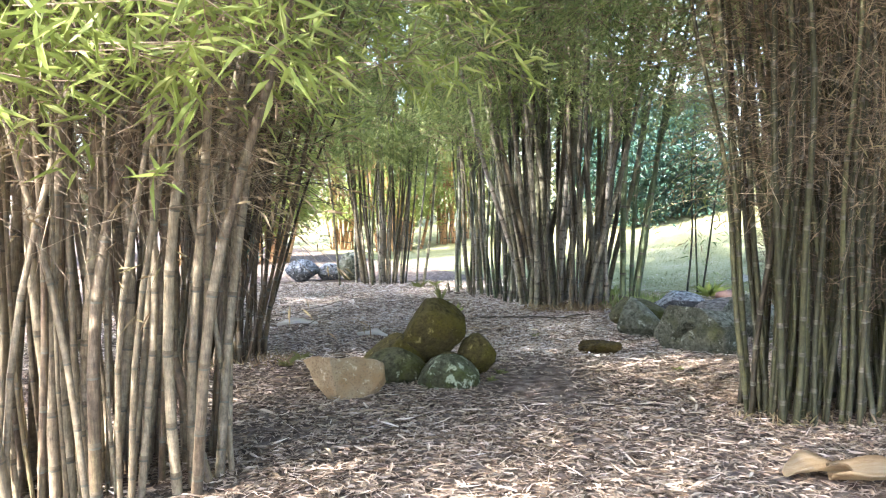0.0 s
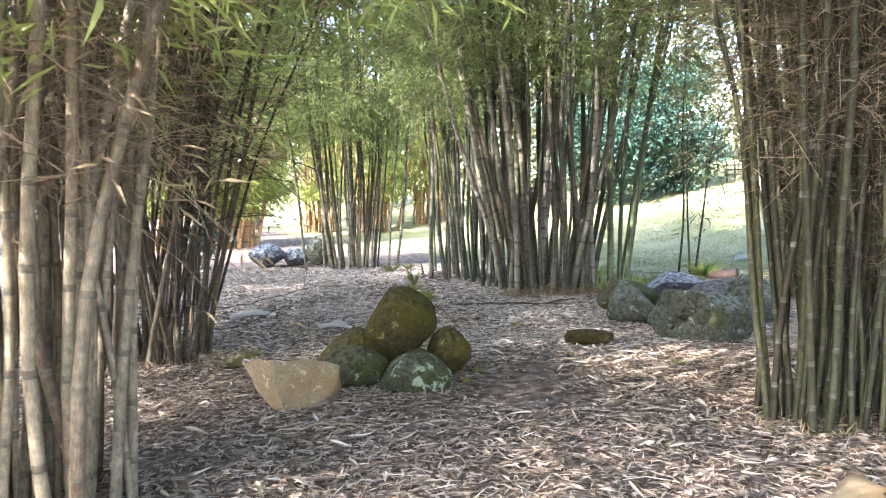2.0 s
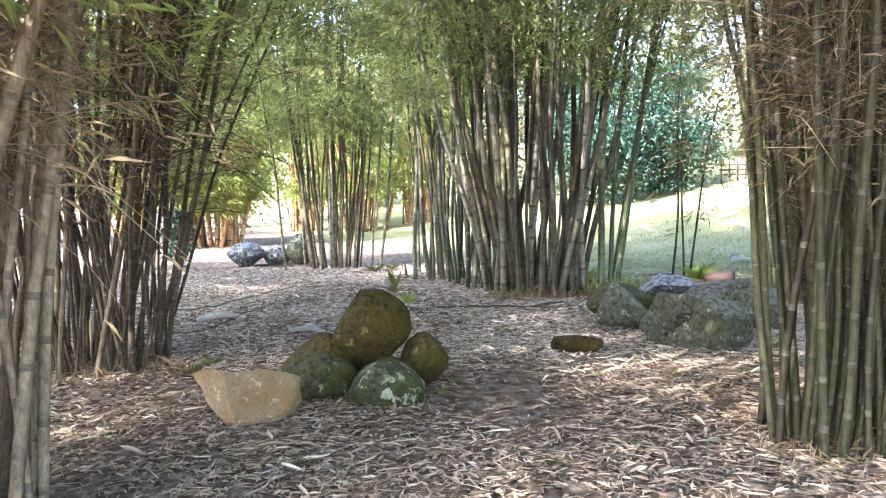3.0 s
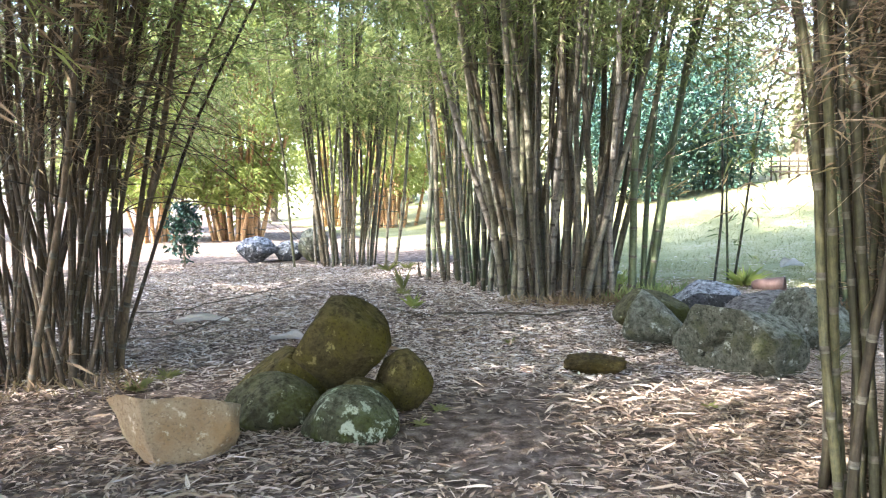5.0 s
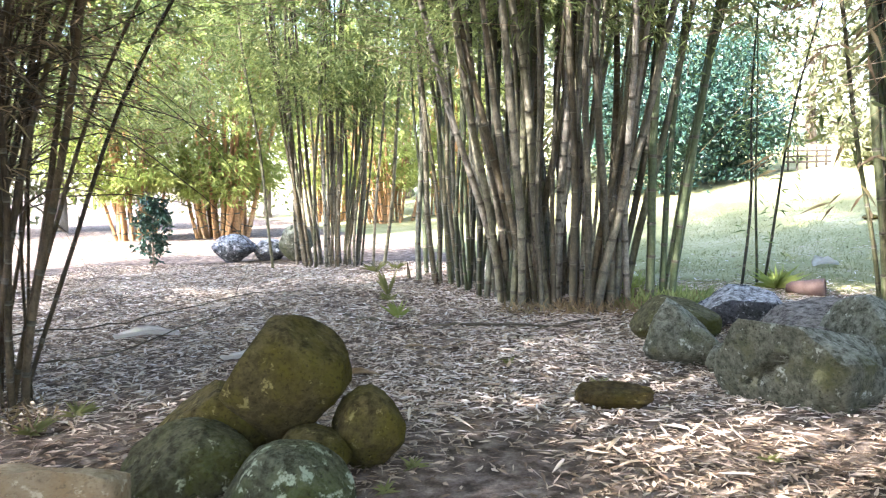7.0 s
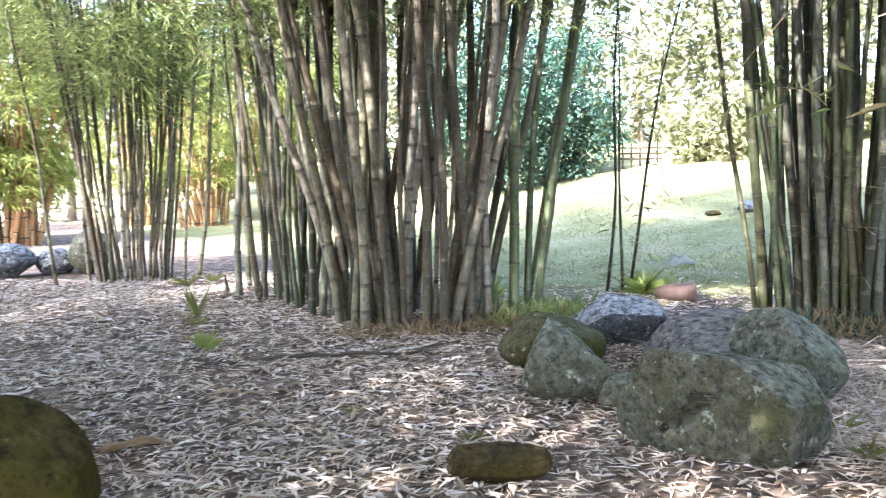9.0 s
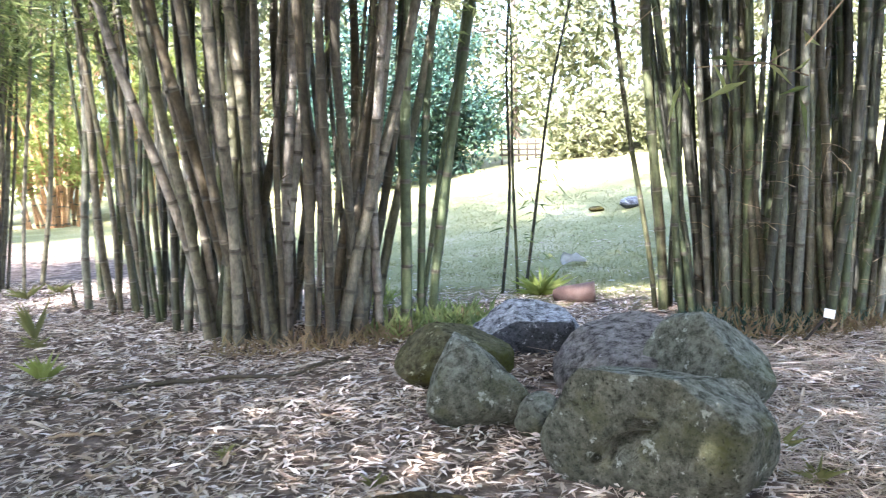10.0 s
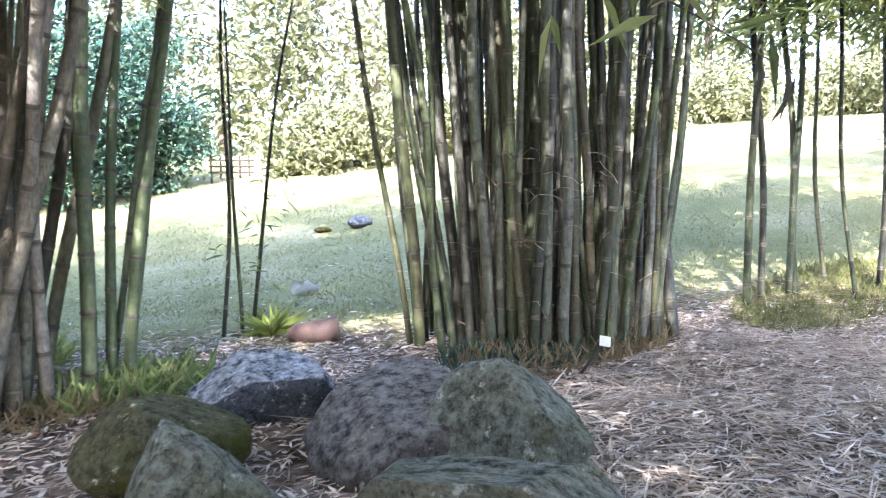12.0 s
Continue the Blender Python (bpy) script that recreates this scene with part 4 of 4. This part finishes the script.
fallen_branch([(-2.6, 9.9, 0.5), (-2.2, 11.2, 0.35), (-1.6, 13.4, 0.2), (-1.2, 14.6, 0.02)], 0.008, 602, "thin bare twig arching low over leaf litter")
fallen_branch([(-2.7, 9.8, 0.3), (-2.3, 11.0, 0.08), (-1.7, 12.8, 0.1), (-1.9, 15.0, 0.6)], 0.008, 603, "thin bare twig leaning up from the leaf litter")
fallen_branch([(-0.35, 6.9, 0.01), (-0.7, 6.95, 0.02), (-1.1, 6.7, 0.01)], 0.012, 604, "short dead twig beside a split boulder", M_TWIG, 2)
fallen_branch([(0.35, 11.6, 0.015), (0.75, 11.5, 0.02), (1.05, 11.75, 0.015)], 0.012, 605, "short tan stick on leaf litter", M_TWIG, 1)


def tuft(name, x, y, n, length, width, seed, mat, label, spread=0.8, category="plant", group="low plants"):
    """Blades that rise from one root and bend over."""
    rng = np.random.default_rng(seed)
    a = rng.uniform(0, 2 * np.pi, n)
    c = np.zeros((n, 3))
    d = np.stack([np.cos(a) * spread, np.sin(a) * spread, rng.uniform(0.4, 1.6, n)], axis=1)
    v, f = leaves(c, d, np.tile([0, 0, 1.0], (n, 1)) + rng.normal(0, 0.2, (n, 3)), length * rng.uniform(0.5, 1.2, n), width * rng.uniform(0.7, 1.2, n), 0.35)
    f = np.where(f % 4 == 0, 0, f)
    ob = new(name, mesh_of(name, v, f, mat))
    ob.location = (x, y, gz(x, y) - 0.01)
    return tagged(ob, label, category, group)


tuft("yellow_plant", 0.19, 12.82, 34, 0.22, 0.035, 701, M_LEAF_YELLOW, "small yellow-green plant growing in leaf litter", 0.35)
tuft("seedling", -0.04, 14.15, 14, 0.34, 0.012, 703, M_GRASS, "thin grey-green seedling standing in leaf litter", 0.14)
tuft("spider_plant", 4.92, 14.3, 60, 0.4, 0.035, 702, M_LEAF_YELLOW, "yellow-green strap-leaved plant at the lawn's edge")
for i, (x, y, s) in enumerate([(2.95, 13.05, 0.3), (3.5, 13.2, 0.34), (3.75, 13.4, 0.3), (3.1, 13.9, 0.3), (2.75, 13.2, 0.25), (3.45, 12.8, 0.26), (3.2, 12.95, 0.25), (4.0, 13.0, 0.22), (2.65, 14.4, 0.35), (5.6, 12.15, 0.16), (0.62, 8.55, 0.12), (0.5, 8.2, 0.1), (3.95, 9.5, 0.2), (4.1, 9.9, 0.22), (1.95, 10.3, 0.13), (2.6, 8.6, 0.1), (-0.5, 17.0, 0.3), (-0.2, 17.3, 0.26), (0.0, 13.9, 0.18), (-0.05, 14.0, 0.15), (-1.9, 9.2, 0.2), (-1.8, 9.6, 0.2), (1.3, 11.0, 0.1)]):
    tuft("weed", x, y, 26, s * 0.8, 0.018, 710 + i, M_GRASS, "low green weed sprouting from leaf litter")
for i, (x, y, s) in enumerate([(3.05, 13.15, 0.3), (3.35, 13.1, 0.34), (3.55, 13.35, 0.36), (3.6, 13.05, 0.3), (3.42, 13.62, 0.4), (3.7, 13.2, 0.26), (2.86, 13.0, 0.26), (3.85, 13.7, 0.3), (3.0, 14.6, 0.4), (2.8, 14.9, 0.36)]):
    tuft("weed", x, y, 30, s * 0.62, 0.02, 740 + i, M_LEAF, "leafy green weed at the foot of bamboo", 0.5)
for i, (x, y, hh) in enumerate([(2.9, 13.3, 0.22), (3.0, 12.98, 0.2), (3.62, 13.3, 0.18), (2.6, 13.1, 0.15), (3.3, 13.05, 0.16), (0.1, 15.9, 0.25), (0.3, 15.7, 0.2), (0.55, 15.2, 0.18), (1.2, 14.1, 0.2)]):
    st = new("bamboo_stump", culm_mesh("bamboo_stump", np.random.default_rng(760 + i), 0.03, hh + 0.25, 0.05, 0.0, [M_CULM_DARK, M_NODE], 7, 0.12))
    st.matrix_basis = pose(x, y, gz(x, y), 0, 0, 40 * i) @ Matrix.Diagonal((1, 1, hh / (hh + 0.25), 1))
    tagged(st, "short cut bamboo stump in leaf litter", "stump", "bamboo stumps")


def undergrowth(x, y, rx, ry, n, height, seed, mat, label, name="undergrowth"):
    rng = np.random.default_rng(seed)
    a, r = rng.uniform(0, 2 * np.pi, n), np.sqrt(rng.uniform(0.0, 1, n))
    px, py = x + rx * r * np.cos(a), y + ry * r * np.sin(a)
    c = np.stack([px, py, ground_z(px, py) + rng.uniform(-0.02, 0.3, n) * height], axis=1)
    d = np.stack([rng.normal(0, 1, n), rng.normal(0, 1, n), rng.uniform(0.2, 2.2, n)], axis=1)
    v, f = leaves(c, d, rng.normal(0, 1, (n, 3)), height * rng.uniform(0.3, 1.0, n), np.full(n, 0.009 if mat is M_GRASS else 0.026 if mat is M_LEAF else 0.014) * rng.uniform(0.6, 1.6, n), 0.2)
    return tagged(new(name, mesh_of(name, v, f, mat)), label, "undergrowth", kind="stuff")


undergrowth(6.3, 12.25, 1.1, 0.5, 1600, 0.19, 801, M_HEDGE, "dark green shoots round the foot of bamboo")
undergrowth(6.5, 12.1, 1.3, 0.5, 1300, 0.22, 802, M_LEAF_DRY, "dry grass round the foot of bamboo")
undergrowth(9.9, 11.5, 1.5, 0.7, 4500, 0.14, 803, M_GRASS, "long grass at the foot of thin bamboo", "long_grass")
undergrowth(2.3, 13.05, 1.0, 0.3, 520, 0.18, 804, M_LEAF_DRY, "dry shoots round the foot of bamboo")
undergrowth(3.3, 13.2, 0.6, 0.4, 240, 0.25, 805, M_LEAF, "green shoots round the foot of bamboo")
undergrowth(3.45, 13.2, 0.6, 0.35, 240, 0.24, 808, M_LEAF, "leafy green weeds at the lawn's edge", "weeds")
undergrowth(2.9, 14.6, 0.4, 0.4, 300, 0.26, 809, M_LEAF_BRIGHT, "leafy green weeds at the lawn's edge", "weeds")
undergrowth(-2.6, 9.3, 0.9, 0.5, 260, 0.16, 806, M_LEAF_DRY, "dry shoots round the foot of bamboo")
undergrowth(3.4, 6.4, 1.0, 0.4, 220, 0.14, 807, M_LEAF_DRY, "dry shoots round the foot of bamboo")


def hanging_branch():
    """A thin side branch of the clump, with large dead leaves that hang from its end."""
    root = empty("hanging_branch", 5.58, 9.92, 2.02, "thin bare branch with large dark dead leaves hanging down", "branch")
    path = np.array([[(1.0, 2.3, 1.3), (0.75, 1.6, 0.95), (0.4, 0.8, 0.5), (0.1, 0.2, 0.12), (-0.12, -0.1, -0.05)]])
    v, f = tubes(path, np.array([[0.012, 0.01, 0.007, 0.005, 0.003]]), 6)
    part("twig", mesh_of("twig", v, f, M_TWIG_DARK, True), None, root)
    spots = [(-0.12, -0.1, -0.05, -0.35, -1, 0.2, 0.035), (0.02, 0, 0.02, 0.1, -1, 0.3, 0.055), (0.12, 0.2, 0.13, 0.2, -1, 0.34, 0.06), (-0.08, -0.05, -0.12, -0.7, -1, 0.22, 0.03), (0.07, 0.0, -0.2, 0.35, -1, 0.26, 0.05)]
    for x, y, z, dx, dz, length, width in spots:
        v, f = leaves(np.array([(x, y, z)]), np.array([(dx, 0.05, dz)], dtype=float), np.array([(0.3, -1.0, 0.1)]), np.array([length]), np.array([width * 1.5]))
        part("dead_leaf", mesh_of("dead_leaf", v, f, M_LEAF_DEAD), None, root)


hanging_branch()


def rail_fence():
    root = empty("rail_fence", 11.6, 28.6, gz(11.6, 28.6), "low weathered wooden rail fence beside shrubs", "fence")
    for k in range(5):
        bm = bmesh.new()
        bmesh.ops.create_cone(bm, segments=8, radius1=0.035, radius2=0.03, depth=0.8, cap_ends=True)
        bmesh.ops.translate(bm, vec=(-0.6 + k * 0.3, 0.02 * k, 0.3), verts=bm.verts)
        part("post", bm, M_STAKE, root)
    for k in range(3):
        bm = bmesh.new()
        bmesh.ops.create_cube(bm, size=1.0)
        bmesh.ops.transform(bm, matrix=pose(0, -0.05, 0.22 + k * 0.17) @ Matrix.Diagonal((1.4, 0.03, 0.06, 1)), verts=bm.verts)
        bmesh.ops.bevel(bm, geom=bm.edges[:], offset=0.008, segments=1, affect="EDGES")
        part("rail", bm, M_STAKE, root)


rail_fence()


# ---- leaf litter and grass ----
def litter(name, seed, n, x0, x1, y0, y1, length, width, mat, label, keep=None, straw=False, lift=0.012):
    rng = np.random.default_rng(seed)
    x, y = rng.uniform(x0, x1, n), rng.uniform(y0, y1, n)
    if keep is not None:
        k = keep(x, y, rng)
        x, y = x[k], y[k]
    n = len(x)
    a = rng.uniform(0, 2 * np.pi, n)
    bump = 0.022 * np.sin(x * 2.3 + 1.3 * np.sin(y * 1.7)) * np.cos(y * 1.9 + np.sin(x * 1.1))
    c = np.stack([x, y, ground_z(x, y) + bump + rng.uniform(0.004, lift + 0.014, n)], axis=1)
    d = np.stack([np.cos(a), np.sin(a), rng.normal(0.0, 0.14, n)], axis=1)
    nrm = np.stack([rng.normal(0, 0.35, n), rng.normal(0, 0.35, n), np.ones(n)], axis=1)
    v, f = leaves(c, d, nrm, length * rng.uniform(0.45, 1.35, n), width * rng.uniform(0.5, 1.4, n), 0.02)
    return tagged(new(name, mesh_of(name, v, f, mat)), label, "leaf litter", kind="stuff")


def not_bare(x, y, rng):
    bare = np.exp(-((((x - 1.0 - 0.1 * np.sin(y * 3)) / 0.8) ** 2 + ((y - 8.0) / 1.4) ** 2) ** 1.6))
    over = np.where(x > 3, y - 14.6 + 0.42 * (x - 3), -1.0)
    lawn = rng.uniform(0, 1, len(x)) < np.clip(0.25 + over * 0.6, 0, 0.97) * (over > -0.4)
    thin = 0.3 + 0.3 * np.sin(1.9 * x + 1.5 * np.sin(1.3 * y)) * np.cos(1.6 * y + 1.2 * np.sin(0.9 * x))
    shade = 0.35 * np.exp(-(((x + 1.6) / 1.0) ** 2 + ((y - 8.9) / 1.0) ** 2))
    return (rng.uniform(0, 1, len(x)) > np.maximum(bare * 0.95, thin * 0.8 + shade)) & ~lawn


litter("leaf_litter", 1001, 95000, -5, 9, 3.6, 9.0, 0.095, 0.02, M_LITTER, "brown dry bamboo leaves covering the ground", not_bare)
litter("leaf_litter", 1002, 130000, -6, 10.5, 9.0, 18.5, 0.105, 0.018, M_LITTER_SKYLIT, "dry bamboo leaves covering the ground, paled for open-sky light", not_bare)
litter("leaf_litter", 1005, 30000, -4.5, 9.5, 9.4, 18.0, 0.1, 0.02, M_LITTER_PALE, "broad pale bamboo leaves on the litter, lightened for open-sky light", not_bare, lift=0.028)
litter("dry_straw", 1003, 22000, 3.8, 10, 7.5, 12.2, 0.3, 0.01, M_STRAW, "pale dry straw and thin stalks on the ground", not_bare, lift=0.03)
litter("dry_straw", 1004, 3000, -3, 5, 4, 13, 0.2, 0.007, M_STRAW, "pale dry straw and thin stalks on the ground", not_bare, lift=0.03)


def lawn_grass():
    rng = np.random.default_rng(1010)
    n = 60000
    x, y = rng.uniform(2.8, 15, n), rng.uniform(11.5, 24, n)
    k = (y > 14.9 - 0.42 * (x - 3) + rng.normal(0, 0.5, n)) & (rng.uniform(0, 1, n) < 1.2 - (y - 12) / 16)
    x, y = x[k], y[k]
    n = len(x)
    c = np.stack([x, y, ground_z(x, y) - 0.01], axis=1)
    d = np.stack([rng.normal(0, 0.6, n), rng.normal(0, 0.6, n), np.ones(n)], axis=1)
    v, f = leaves(c, d, rng.normal(0, 1, (n, 3)), 0.05 * rng.uniform(0.5, 1.5, n), np.full(n, 0.008), 0.1)
    return tagged(new("lawn_grass", mesh_of("lawn_grass", v, f, M_GRASS)), "short mown green grass", "grass", kind="stuff")


lawn_grass()


# ---- larger single leaves on the litter ----
def curled_leaf(seed):
    """A dry leaf of several bent strips with a mid rib."""
    rng = np.random.default_rng(seed)
    length, width, bend = rng.uniform(0.13, 0.22), rng.uniform(0.022, 0.034), rng.uniform(-0.25, 0.35)
    verts, faces = [], []
    for i in range(6):
        u = i / 5
        w = width * math.sin(math.pi * (0.06 + 0.94 * u) ** 0.7) * 0.5 + 0.001
        z = 0.012 + bend * length * (u - 0.5) ** 2
        verts += [((u - 0.5) * length, -w, z + w * 0.5), ((u - 0.5) * length, 0.0, z), ((u - 0.5) * length, w, z + w * 0.5)]
    for i in range(5):
        a = i * 3
        faces += [(a, a + 3, a + 4, a + 1), (a + 1, a + 4, a + 5, a + 2)]
    return mesh_of("leaf", verts, faces, M_LEAF_SINGLE)


M_LEAF_SINGLE = make_mat("single_dry_leaf", [(0.2, 0.14, 0.085), (0.38, 0.3, 0.21), (0.58, 0.5, 0.4), (0.3, 0.2, 0.11)], 14, 0.75, 0.1, "object", 0.8, (1, 5, 1))
leaf_kinds = [curled_leaf(1100 + i) for i in range(8)]
rng_leaf = np.random.default_rng(1120)
placed = 0
while placed < 290:
    x, y = rng_leaf.uniform(-2.2, 5.2), rng_leaf.uniform(4.6, 12.6)
    inside = (abs(x - 3.4) < 1.3 and 9.3 < y < 12.4) or (abs(x + 0.3) < 1.1 and 7.2 < y < 9.1) or (x > 2.4 and y < 8.0)
    if inside or (abs(x - 1.0) < 0.5 and 7.0 < y < 9.0 and placed % 4):
        continue
    bump = 0.022 * math.sin(x * 2.3 + 1.3 * math.sin(y * 1.7)) * math.cos(y * 1.9 + math.sin(x * 1.1))
    one = part("leaf", leaf_kinds[placed % 8], None, GROUND)
    one.matrix_basis = pose(x, y, gz(x, y) + bump + 0.018, rng_leaf.normal(0, 14), rng_leaf.normal(0, 10), rng_leaf.uniform(0, 360))
    placed += 1
